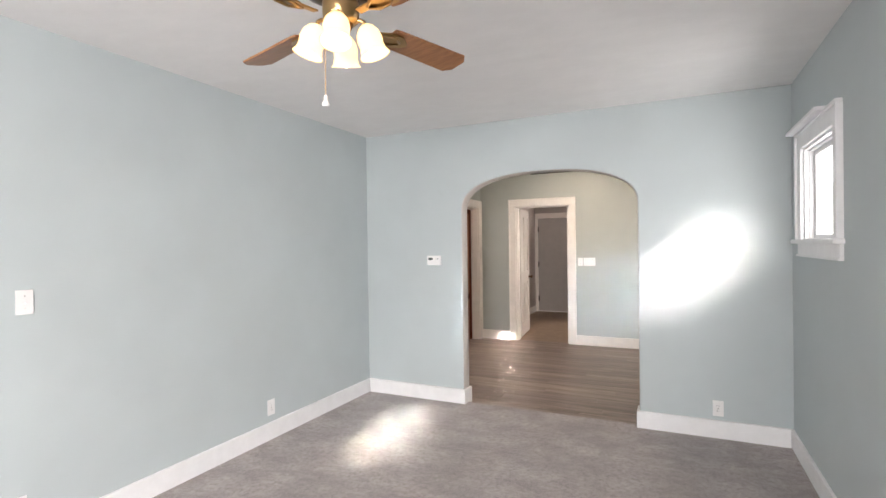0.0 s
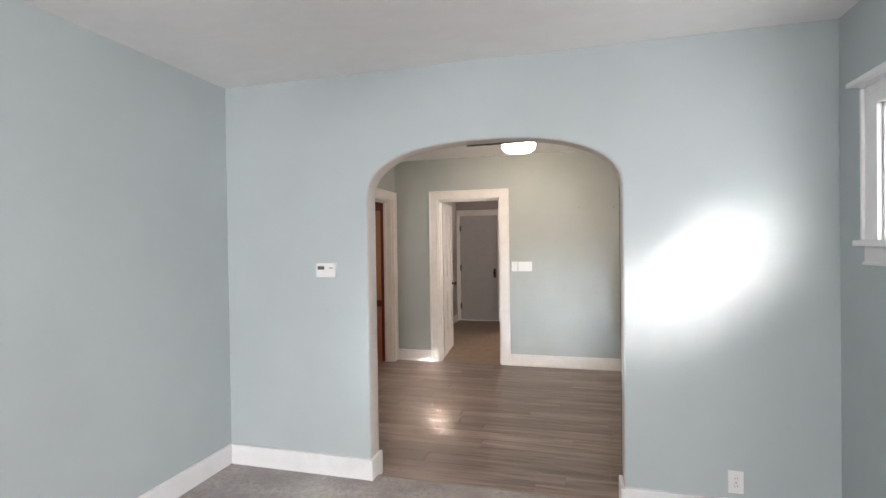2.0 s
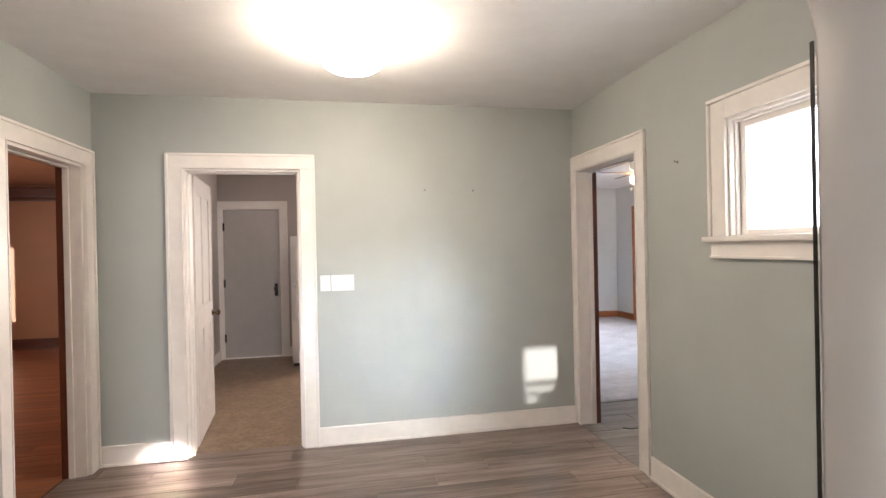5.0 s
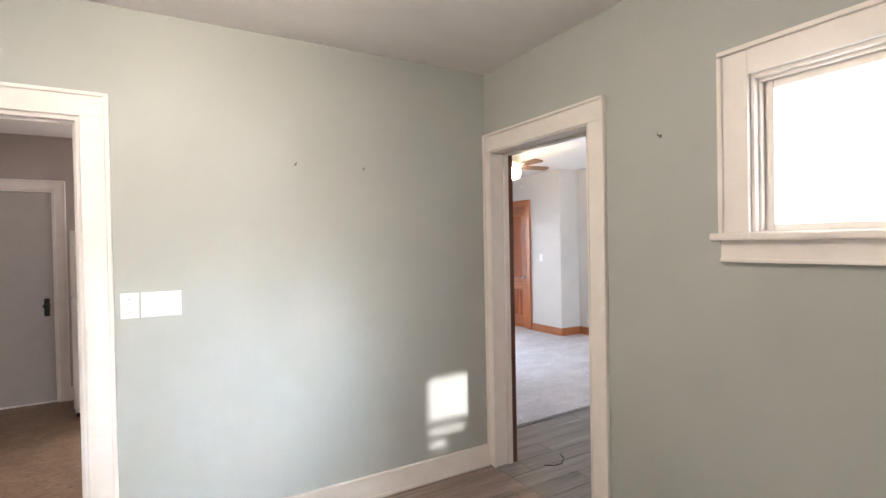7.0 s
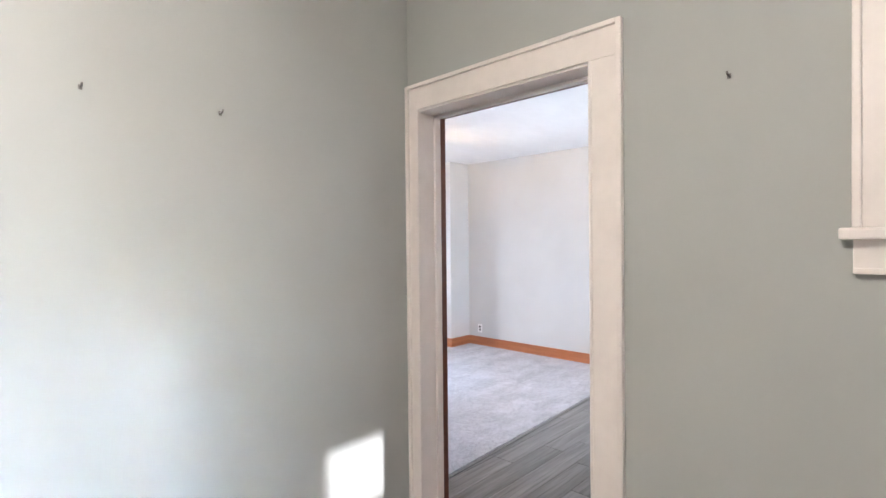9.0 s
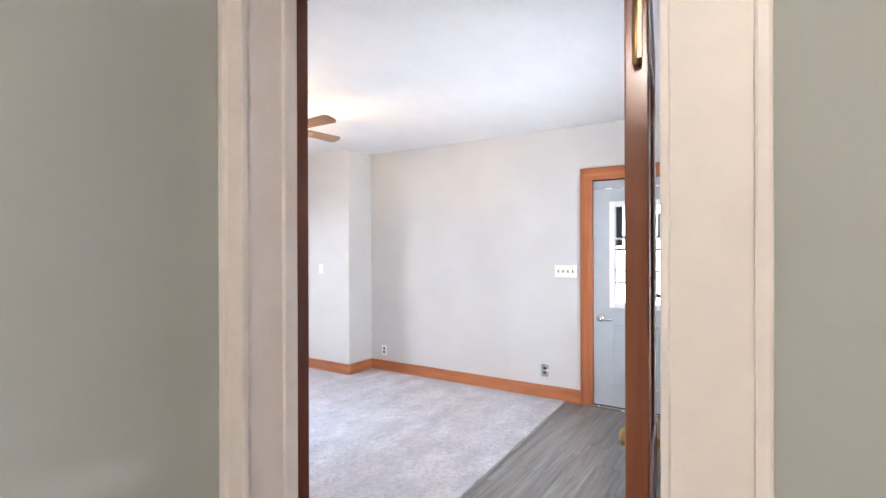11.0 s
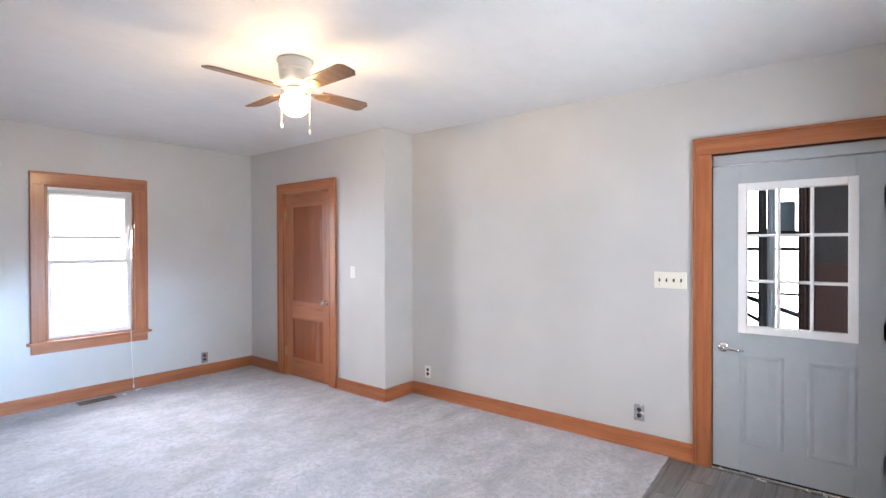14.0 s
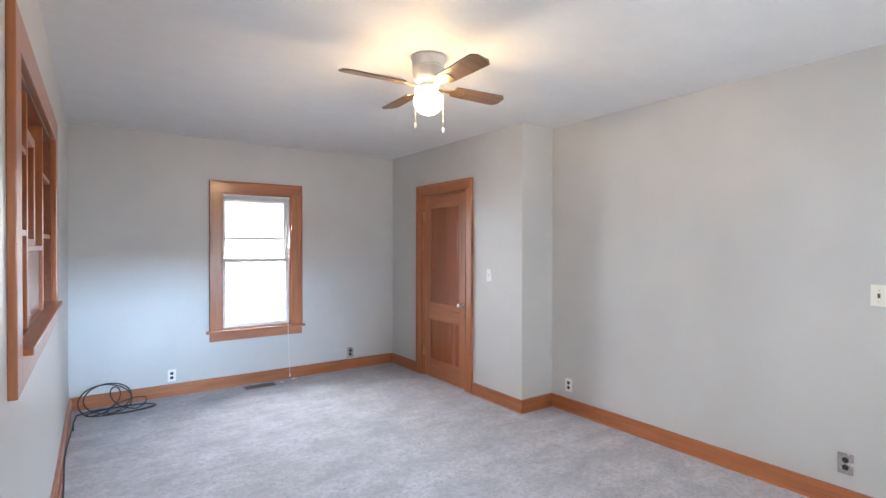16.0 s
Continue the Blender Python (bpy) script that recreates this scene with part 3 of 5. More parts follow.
th = thing("door_1", (-1.32, BY1, 0), "cream painted kitchen doorway with plain casing", "door frame", "structure")
casing_parts(th, WN, KD[0], KD[1], KD[3], CREAM, CREAM)
jamb_parts(th, WN, KD[0], KD[1], KD[3], -0.145, 0.0, CREAM, CREAM, stop=-0.05)

th = thing("door_2", (AX1, 6.8, 0), "cream painted doorway with a dark wood inner edge", "door frame", "structure")
casing_parts(th, WE, RD[0] + 0.022, RD[1] - 0.026, RD[3] - 0.01, CREAM, CREAM, 0.112, wr=0.073, t=0.010)
jamb_parts(th, WE, RD[0], RD[1], RD[3], -0.135, 0.0, CREAM, CREAM, stop=-0.112)
jamb_parts(th, WE, RD[0], RD[1], RD[3], -0.170, -0.135, DARKW, DARKWX, 0.022)
for z in (0.93, 1.0, 1.03):
    part("strike_mark", Mesh(WE).box(RD[1] - 0.021, RD[1] - 0.0175, -0.131, -0.103, z, z + 0.012, 0.001), BRONZE, th)
casing_parts(th, WCW, RD[0] - 0.03, RD[1] + 0.075, RD[3] + 0.03, OAKZ, OAKY)

th = thing("door_3", (AX0, 6.8, 0), "cream painted doorway to the side room", "door frame", "structure")
casing_parts(th, WW, LD[0], LD[1], LD[3], CREAM, CREAM)
jamb_parts(th, WW, LD[0], LD[1], LD[3], -0.105, 0.0, CREAM, CREAM, stop=-0.085)
jamb_parts(th, WW, LD[0], LD[1], LD[3], -0.145, -0.105, DARKW, DARKWX, 0.022)

th = thing("door_4", (-1.87, KY1, 0), "cream painted frame of the kitchen back door", "door frame", "structure")
casing_parts(th, WK, BD[0], BD[1], BD[3], CREAM, CREAM, 0.09)
jamb_parts(th, WK, BD[0], BD[1], BD[3], -0.13, 0.0, CREAM, CREAM)

th = thing("door_5", (CLX, 11.4, 0), "orange-brown varnished closet door frame", "door frame", "structure")
casing_parts(th, WCL, CD[0], CD[1], CD[3], OAKZ, OAKY)
jamb_parts(th, WCL, CD[0], CD[1], CD[3], -0.12, 0.0, OAKZ, OAKY)

th = thing("door_6", (CX1, 7.14, 0), "orange-brown varnished front door frame", "door frame", "structure")
casing_parts(th, WCE, FD[0], FD[1], FD[3], OAKZ, OAKY, 0.108)
jamb_parts(th, WCE, FD[0], FD[1], FD[3], -0.14, -0.045, OAKZ, OAKY, 0.012)
part("head_filler", Mesh(WCE).box(FD[0] + 0.002, FD[1] - 0.002, -0.06, -0.004, 1.962, FD[3] - 0.013, 0.003), STEEL, th, "grey painted filler board")
part("threshold", Mesh(WCE).box(FD[0], FD[1], -0.14, 0.03, 0.0, 0.022, 0.006), NICKEL, th, "worn aluminium threshold")
part("weather_strip", Mesh(WCE).box(FD[0] + 0.001, FD[0] + 0.010, -0.03, 0.012, 0.03, 1.95, 0.003), PLASTIC, th, "white weather strip")


def high_window(name, u0, u1, z0, z1, mat, cap, label):
    th = thing(name, (AX1, (u0 + u1) / 2, z0), label, "window", "structure")
    m = WE
    w = 0.105
    for s, u in ((-1, u0), (1, u1)):
        a, b = (u - w, u) if s < 0 else (u, u + w)
        me = Mesh(m).box(a, b, 0, 0.02, z0, z1 + w - 0.016, 0.003)
        o = (a - 0.002, a + 0.016) if s < 0 else (b - 0.016, b + 0.002)
        me.box(o[0], o[1], 0, 0.032, z0, z1 + w - 0.016, 0.004)
        part("side_casing", me, mat, th)
    me = Mesh(m).box(u0, u1, 0, 0.02, z1, z1 + w, 0.003).box(u0 - w, u1 + w, 0, 0.034, z1 + w - 0.014, z1 + w + 0.004, 0.004)
    part("head_casing", me, mat, th)
    if cap:
        part("cap_shelf", Mesh(m).box(u0 + 0.10, u1 + w + 0.02, 0.0, 0.075, z1 + w - 0.002, z1 + w + 0.018, 0.004), mat, th)
    part("sill", Mesh(m).box(u0 - w - 0.025, u1 + w + 0.025, 0, 0.052, z0 - 0.028, z0, 0.007).box(u0, u1, -0.15, 0.0, z0 - 0.01, z0 + 0.004), mat, th)
    part("apron", Mesh(m).box(u0 - w, u1 + w, 0, 0.017, z0 - 0.105, z0 - 0.028, 0.003).box(u0 - w, u1 + w, 0, 0.026, z0 - 0.109, z0 - 0.095, 0.004), mat, th)
    for a, b in ((u0 - 0.001, u0 + 0.014), (u1 - 0.014, u1 + 0.001)):
        part("jamb", Mesh(m).box(a, b, -0.19, 0.0, z0, z1, 0.002), mat, th)
        part("bead", Mesh(m).box(a if a < u0 else a - 0.010, b + 0.010 if a < u0 else b, -0.045, -0.024, z0 + 0.004, z1 - 0.014, 0.004), mat, th)
    part("head_jamb", Mesh(m).box(u0, u1, -0.19, 0.0, z1 - 0.014, z1 + 0.001, 0.002), mat, th)
    part("bead", Mesh(m).box(u0, u1, -0.045, -0.024, z1 - 0.026, z1 - 0.014, 0.004), mat, th)
    f = 0.04
    a, b, c, d = u0 + 0.014, u1 - 0.014, z0 + 0.004, z1 - 0.014
    sash = Mesh(m).box(a, a + f, -0.09, -0.05, c, d, 0.003).box(b - f, b, -0.09, -0.05, c, d, 0.003)
    sash.box(a + f, b - f, -0.09, -0.05, d - f, d, 0.003).box(a + f, b - f, -0.09, -0.05, c, c + f * 0.6, 0.003)
    s_ob = part("sash", sash, mat, th)
    p = part("pane", Mesh(m).box(a + f, b - f, -0.072, -0.068, c + f * 0.6, d - f), GLASS, s_ob)
    p.visible_shadow = False
    return th


high_window("window_1", *HWA, WHITE, True, "small white painted high window with a sill")
high_window("window_2", *HWB, CREAM, False, "small cream painted high window with a sill")


def double_hung(th, m, u0, u1, z0, z1, mv, mh, sashm, rails=(), shift=0.0):
    for a, b in ((u0 - 0.001, u0 + 0.016), (u1 - 0.016, u1 + 0.001)):
        part("jamb", Mesh(m).box(a, b, -0.035, 0.0, z0, z1, 0.002), mv, th)
        part("storm_frame", Mesh(m).box(a, b, -0.14, -0.0355, z0, z1, 0.002), WHITE, th, "white metal storm window frame")
    part("head_jamb", Mesh(m).box(u0, u1, -0.14, 0.0, z1 - 0.016, z1 + 0.001, 0.002), mh, th)
    a, b, f = u0 + 0.016, u1 - 0.016, 0.036
    mid = z0 + (z1 - z0) * 0.5
    for nm, y0, y1, c, d in (("upper_sash", -0.115 + shift, -0.085 + shift, mid - 0.02, z1 - 0.016), ("lower_sash", -0.075 + shift, -0.045 + shift, z0 + 0.012, mid + 0.025)):
        me = Mesh(m).box(a, a + f, y0, y1, c, d, 0.003).box(b - f, b, y0, y1, c, d, 0.003)
        me.box(a + f, b - f, y0, y1, d - f, d, 0.003).box(a + f, b - f, y0, y1, c, c + f, 0.003)
        sash = part(nm, me, sashm, th)
        p = part("pane", Mesh(m).box(a + f, b - f, (y0 + y1) / 2 - 0.002, (y0 + y1) / 2 + 0.002, c + f, d - f), GLASS, sash)
        p.visible_shadow = False
    for z in rails:
        part("storm_rail", Mesh(m).box(a + f, b - f, -0.128, -0.118, z - 0.012, z + 0.012, 0.002), sashm, th)


def window_trim(th, m, u0, u1, z0, z1, mv, mh, horn=0.045):
    casing_parts(th, m, u0, u1, z1, mv, mh, 0.115, z0)
    part("stool", Mesh(m).box(u0 - 0.115 - 0.03, u1 + 0.115 + 0.03, 0, horn, z0 - 0.026, z0, 0.006).box(u0, u1, -0.14, 0, z0 - 0.02, z0 + 0.012), mh, th)
    part("apron", Mesh(m).box(u0 - 0.115, u1 + 0.115, 0, 0.018, z0 - 0.108, z0 - 0.026, 0.003), mh, th)


th = thing("window_3", (3.03, CY1, FW[2]), "wood-cased window with white double-hung sashes", "window", "structure")
window_trim(th, WCN, *FW, OAKZ, OAKX)
double_hung(th, WCN, *FW, OAKZ, OAKX, PLASTIC, (1.545,))
th = thing("window_4", (3.3, 6.45, SW[2]), "paired wood-cased window with double-hung sashes", "window", "structure")
window_trim(th, WCS, *SW, OAKZ, OAKX, 0.06)
for a, b in ((SW[0], 3.265), (3.365, SW[1])):
    double_hung(th, WCS, a, b, SW[2], SW[3], OAKZ, OAKX, PLASTIC, shift=0.03)
part("mullion", Mesh(WCS).box(3.249, 3.381, -0.14, 0.02, SW[2], SW[3], 0.004), OAKZ, th)


def rolled_blind(m, u0, u1, ztop, depth, cord_u, cord_end, label):
    """A mini blind drawn up to its head rail, with brackets and a pull cord."""
    th = thing("window_blind", (m @ Vector(((u0 + u1) / 2, depth, ztop)))[:], label, "blind", group="drawn-up blinds")
    part("head_rail", Mesh(m).box(u0, u1, depth - 0.03, depth, ztop - 0.026, ztop, 0.003), SHADEW, th)
    for k in range(7):
        z = ztop - 0.029 - k * 0.0045
        part("slat", Mesh(m).box(u0 + 0.004, u1 - 0.004, depth - 0.028, depth - 0.002, z - 0.0025, z, 0), SHADEW, th)
    part("bottom_rail", Mesh(m).box(u0 + 0.003, u1 - 0.003, depth - 0.028, depth - 0.002, ztop - 0.075, ztop - 0.062, 0.003), SHADEW, th)
    for u in (u0, u1 - 0.018):
        part("bracket", Mesh(m).box(u, u + 0.018, depth - 0.034, depth + 0.004, ztop - 0.032, ztop + 0.003, 0.002), SHADEW, th)
    part("wand", Mesh(m).tube([(u1 - 0.03, depth + 0.006, ztop - 0.02), (u1 - 0.03, depth + 0.012, ztop - 0.72)], 0.0055, 6), SHADEW, th)
    n = 14
    pts = [(cord_u + 0.012 * math.sin(k * 0.5), depth + 0.01 + 0.06 * min(1, k / n * 1.4), ztop - 0.03 + (cord_end - ztop + 0.03) * k / n) for k in range(n + 1)]
    cord = part("pull_cord", Mesh(m).tube(pts, 0.0022, 6), SHADEW, th)
    part("tassel", Mesh(m @ Matrix.Translation(pts[-1])).lathe([(0.003, 0.012), (0.007, 0.0), (0.009, -0.02), (0.004, -0.026)], 10), SHADEW, cord)
    return th


rolled_blind(WCN, FW[0] + 0.018, FW[1] - 0.018, 2.0, -0.005, FW[1] - 0.045, 0.06, "white mini blind drawn up in the window")
rolled_blind(WCS, 3.385, SW[1] - 0.018, 2.02, -0.002, 3.7, 0.42, "white mini blind drawn up beside the front door")
rolled_blind(WCS, SW[0] + 0.018, 3.245, 2.02, -0.002, 2.8, 0.42, "white mini blind drawn up near the open door")
# south windows behind the start
for k, s in enumerate((S1, S2)):
    th = thing(f"window_{5 + k}", ((s[0] + s[1]) / 2, AY0, s[2]), "plain white painted window", "window", "structure")
    m = on_wall("y", AY0, 1)
    casing_parts(th, m, s[0], s[1], s[3], WHITE, WHITE, 0.1, s[2])
    part("stool", Mesh(m).box(s[0] - 0.13, s[1] + 0.13, 0, 0.045, s[2] - 0.026, s[2], 0.006), WHITE, th)
    part("apron", Mesh(m).box(s[0] - 0.1, s[1] + 0.1, 0, 0.018, s[2] - 0.1, s[2] - 0.026, 0.003), WHITE, th)

# unseen shades added on the outer side of the south windows to block the sun; a gap in the west one shapes its patch
def sun_mask_shade(s, bottom, gap, label):
    th = thing("sun_mask_shade", ((s[0] + s[1]) / 2, AY0 - 0.13, s[3]), label, "roller shade", group="south window shades")
    part("roller", Mesh(pose(s[0], AY0 - 0.125, s[3] - 0.02, 0, 90, 0)).lathe([(0.016, 0.0), (0.016, s[1] - s[0])], 16), SHADEW, th)
    part("cloth", Mesh().box(s[0], s[1], AY0 - 0.134, AY0 - 0.131, bottom, s[3] - 0.02), SHADEW, th)
    for k, (a, b, c, d) in enumerate(gap):
        part("slat", Mesh().box(a, b, AY0 - 0.134, AY0 - 0.131, c, d), SHADEW, th)


sun_mask_shade(S2, S2[2], [], "unseen white shade added to block the sun")
sun_mask_shade(S1, 1.685, [(S1[0], -1.88, 0.82, 1.685), (-1.565, S1[1], 0.82, 1.685), (-1.88, -1.565, 1.376, 1.423), (-1.63, -1.565, 1.340, 1.376), (-1.88, -1.565, 1.293, 1.340), (-1.76, -1.565, 1.262, 1.293), (-1.88, -1.565, 0.82, 1.262)], "unseen white shade added with a gap that shapes the sun patch")

# ---------------------------------------------------------------- baseboards


def baseboard(m, runs, h, mat, label, t=0.016, shoe=True):
    for u0, u1 in runs:
        me = Mesh(m).box(u0, u1, 0, t, 0.0, h - 0.016, 0.002).box(u0, u1, 0, t + 0.005, h - 0.018, h, 0.005)
        if shoe:
            me.box(u0, u1, t - 0.001, t + 0.012, 0.0, 0.02, 0.006)
        solid("baseboard", me, mat, label, "baseboard", "structure")


LA = "white painted wooden baseboard with a rounded top"
baseboard(WW, [(AY0, AY1)], 0.155, WHITE, LA)
baseboard(WE, [(AY0, AY1)], 0.155, WHITE, LA)
baseboard(WA, [(AX0 + 0.02, -1.267), (0.223, AX1 - 0.02)], 0.155, WHITE, LA, 0.022)
for u, s in ((-1.267, 1), (0.223, -1)):
    solid("baseboard", Mesh().box(u - (0.002 if s > 0 else 0.02), u + (0.02 if s > 0 else 0.002), AY1 - 0.024, BY0 + 0.004, 0, 0.15, 0.005), WHITE, "white painted baseboard return at the archway", "baseboard", "structure")
LB = "cream painted wooden baseboard"
baseboard(WN, [(AX0 + 0.02, KD[0] - 0.107), (KD[1] + 0.107, AX1 - 0.02)], 0.138, CREAM, LB)
baseboard(WE, [(BY0, RD[0] - 0.107)], 0.138, CREAM, LB)
baseboard(WW, [(BY0, LD[0] - 0.107), (LD[1] + 0.107, BY1)], 0.138, CREAM, LB)
baseboard(on_wall("y", BY0, 1), [(AX0 + 0.02, -1.29), (0.246, AX1 - 0.02)], 0.138, CREAM, LB)
baseboard(WK, [(AX0, BD[0] - 0.092), (BD[1] + 0.092, AX1)], 0.13, CREAM, LB)
baseboard(on_wall("x", AX0, 1), [(KY0, KY1 - 0.02)], 0.13, CREAM, LB)
LC = "orange-brown varnished wooden baseboard"
baseboard(WCE, [(FD[1] + 0.11, CLY)], 0.125, OAKY, LC)
baseboard(on_wall("y", CLY, -1), [(CLX - 0.0, CX1 - 0.02)], 0.125, OAKX, LC)
baseboard(WCL, [(CLY - 0.016, CD[0] - 0.107), (CD[1] + 0.107, CY1 - 0.02)], 0.125, OAKY, LC)
baseboard(WCN, [(CX0 + 0.02, CLX)], 0.125, OAKX, LC)
baseboard(WCS, [(1.46, CX1 - 0.0)], 0.125, OAKX, LC)
baseboard(WCW, [(RD[1] + 0.185, CY1)], 0.125, OAKY, LC)
baseboard(on_wall("y", 12.3, -1), [(-6.6, AX0 - 0.15)], 0.16, DARKWX, "dark wooden baseboard in the side room")
solid("crown_trim", Mesh().box(-6.6, AX0 - 0.14, 12.18, 12.3, 2.36, 2.5, 0.01).box(-6.6, AX0 - 0.14, 12.22, 12.3, 2.30, 2.36, 0.01), DARKWX, "dark wooden crown trim in the side room", "trim", "structure")
# thin black strips at the right side and top of the arch, on the dining side
solid("lining_edge", Mesh().box(0.2212, 0.2235, BY0 - 0.003, BY0 + 0.004, 0.15, 1.80).box(-0.66, -0.30, BY0 - 0.003, BY0 + 0.004, 2.079, 2.088), BLACK, "thin black strips behind the archway", "trim", "structure")

# ---------------------------------------------------------------- doors


def panel_door(name, m, u0, u1, z0, z1, y0, y1, cols, rows, mstile, mrail, mpanel, label, stile=0.11, mould=True, group=""):
    """A framed door in wall axes: stiles, rails between the panel rows (z0, z1) and recessed panels with a small moulding."""
    at = m @ Vector(((u0 + u1) / 2, (y0 + y1) / 2, z0))
    th = thing(name, at[:], label, "door", group=group)
    for a, b in ((u0, u0 + stile), (u1 - stile, u1)):
        part("stile", Mesh(m).box(a, b, y0, y1, z0, z1, 0.003), mstile, th)
    zs = [z0] + [z for r in rows for z in r] + [z1]
    for k in range(0, len(zs), 2):
        part("rail", Mesh(m).box(u0 + stile, u1 - stile, y0 + 0.0005, y1 - 0.0005, zs[k], zs[k + 1], 0.002), mrail, th)
    us = [u0 + stile] + [u for c in cols for u in c] + [u1 - stile]
    for k in range(1, len(us) - 1, 2):
        for r in rows:
            part("muntin", Mesh(m).box(us[k], us[k + 1], y0 + 0.0005, y1 - 0.0005, r[0], r[1], 0.002), mstile, th)
    for k in range(0, len(us), 2):
        for r in rows:
            a, b, c, d = us[k], us[k + 1], r[0], r[1]
            part("panel", Mesh(m).box(a - 0.005, b + 0.005, y0 + 0.012, y1 - 0.012, c - 0.005, d + 0.005), mpanel, th)
            if mould:
                q = 0.014
                for ya, yb in ((y1 - 0.013, y1 - 0.002), (y0 + 0.002, y0 + 0.013)):
                    me = Mesh(m).box(a, a + q, ya, yb, c, d, 0.004).box(b - q, b, ya, yb, c, d, 0.004)
                    me.box(a + q, b - q, ya, yb, c, c + q, 0.004).box(a + q, b - q, ya, yb, d - q, d, 0.004)
                    part("panel_moulding", me, mstile, th)
    return th


def round_knob(th, m, u, z, y, mat, side=1, plate=None):
    t = m @ Matrix.Translation((u, y, z)) @ Matrix.Rotation(radians(-90 * side), 4, "X")
    k = part("knob", Mesh(t).lathe([(0.026, 0), (0.026, 0.004), (0.012, 0.008), (0.010, 0.028), (0.020, 0.036), (0.027, 0.048), (0.024, 0.060), (0.010, 0.066)], 20), mat, th, "round metal knob")
    if plate:
        part("plate", Mesh(m).box(u - 0.022, u + 0.022, min(y, y + side * 0.004), max(y, y + side * 0.004), z - 0.10, z + 0.07, 0.004), plate, k)


def hinges(th, m, u, zs, y, mat, h=0.09):
    for z in zs:
        part("hinge", Mesh(m @ Matrix.Translation((u, y, z))).lathe([(0.004, -h / 2 - 0.006), (0.007, -h / 2), (0.007, h / 2), (0.004, h / 2 + 0.006)], 10).box(-0.02, 0.02, -0.010, -0.004, -h / 2, h / 2), mat, th)


cd = panel_door("closet_door", WCL, CD[0] + 0.02, CD[1] - 0.02, 0.015, 2.018, -0.045, -0.008, [], [(0.20, 0.66), (0.83, 1.895)], OAKZ, OAKY, PANELW, "closed two-panel varnished wooden closet door")
round_knob(cd, WCL, CD[0] + 0.075, 0.86, -0.008, NICKEL)
hinges(cd, WCL, CD[1] - 0.018, (0.28, 1.80), 0.002, BRASS)

# dark door standing open into the living room
LEAF = pose(1.48, 6.47, 0, 0, 0, 8.8) @ on_wall("y", 0, 1)
dl = panel_door("dark_wooden_door", LEAF, 0.0, 0.76, 0.012, 2.02, -0.02, 0.02, [], [(0.24, 0.74), (0.90, 1.905)], LEAFE, LEAFW, LEAFW, "dark red-brown varnished wooden door standing open")
for side in (1, -1):
    round_knob(dl, LEAF, 0.70, 0.84, 0.02 * side, BRASS, side, BRASS)

hinges(dl, LEAF, -0.012, (0.28, 1.80), 0.0, BRASS, 0.1)

# white panelled kitchen door, swung back into the kitchen
KL = pose(KD[0] + 0.012, KY0 + 0.012, 0, 0, 0, 96) @ on_wall("y", 0, 1)
kl = panel_door("kitchen_door", KL, 0.0, 0.775, 0.02, 2.02, -0.018, 0.018, [(0.335, 0.44)], [(0.22, 0.86), (1.02, 1.90)], LEAFK, LEAFK, LEAFK, "white painted panelled door in a shade-darkened colour, swung open into the kitchen")
round_knob(kl, KL, 0.715, 0.92, -0.018, BRONZE, -1)

bd = thing("back_door", (-1.87, KY1, 0), "plain grey painted back door with dark hardware", "door")
part("slab", Mesh(WK).box(BD[0] + 0.02, BD[1] - 0.02, -0.06, -0.018, 0.012, BD[3] - 0.02, 0.003), DOORGREY, bd)
round_knob(bd, WK, BD[1] - 0.075, 0.93, -0.018, BLACK, 1, BLACK)
hinges(bd, WK, BD[0] + 0.018, (0.28, 1.02, 1.78), -0.008, BLACK, 0.1)
part("door_sweep", Mesh(WK).box(BD[0] + 0.02, BD[1] - 0.02, -0.05, -0.004, 0.0, 0.014, 0.003), PLASTIC, bd, "white door sweep")


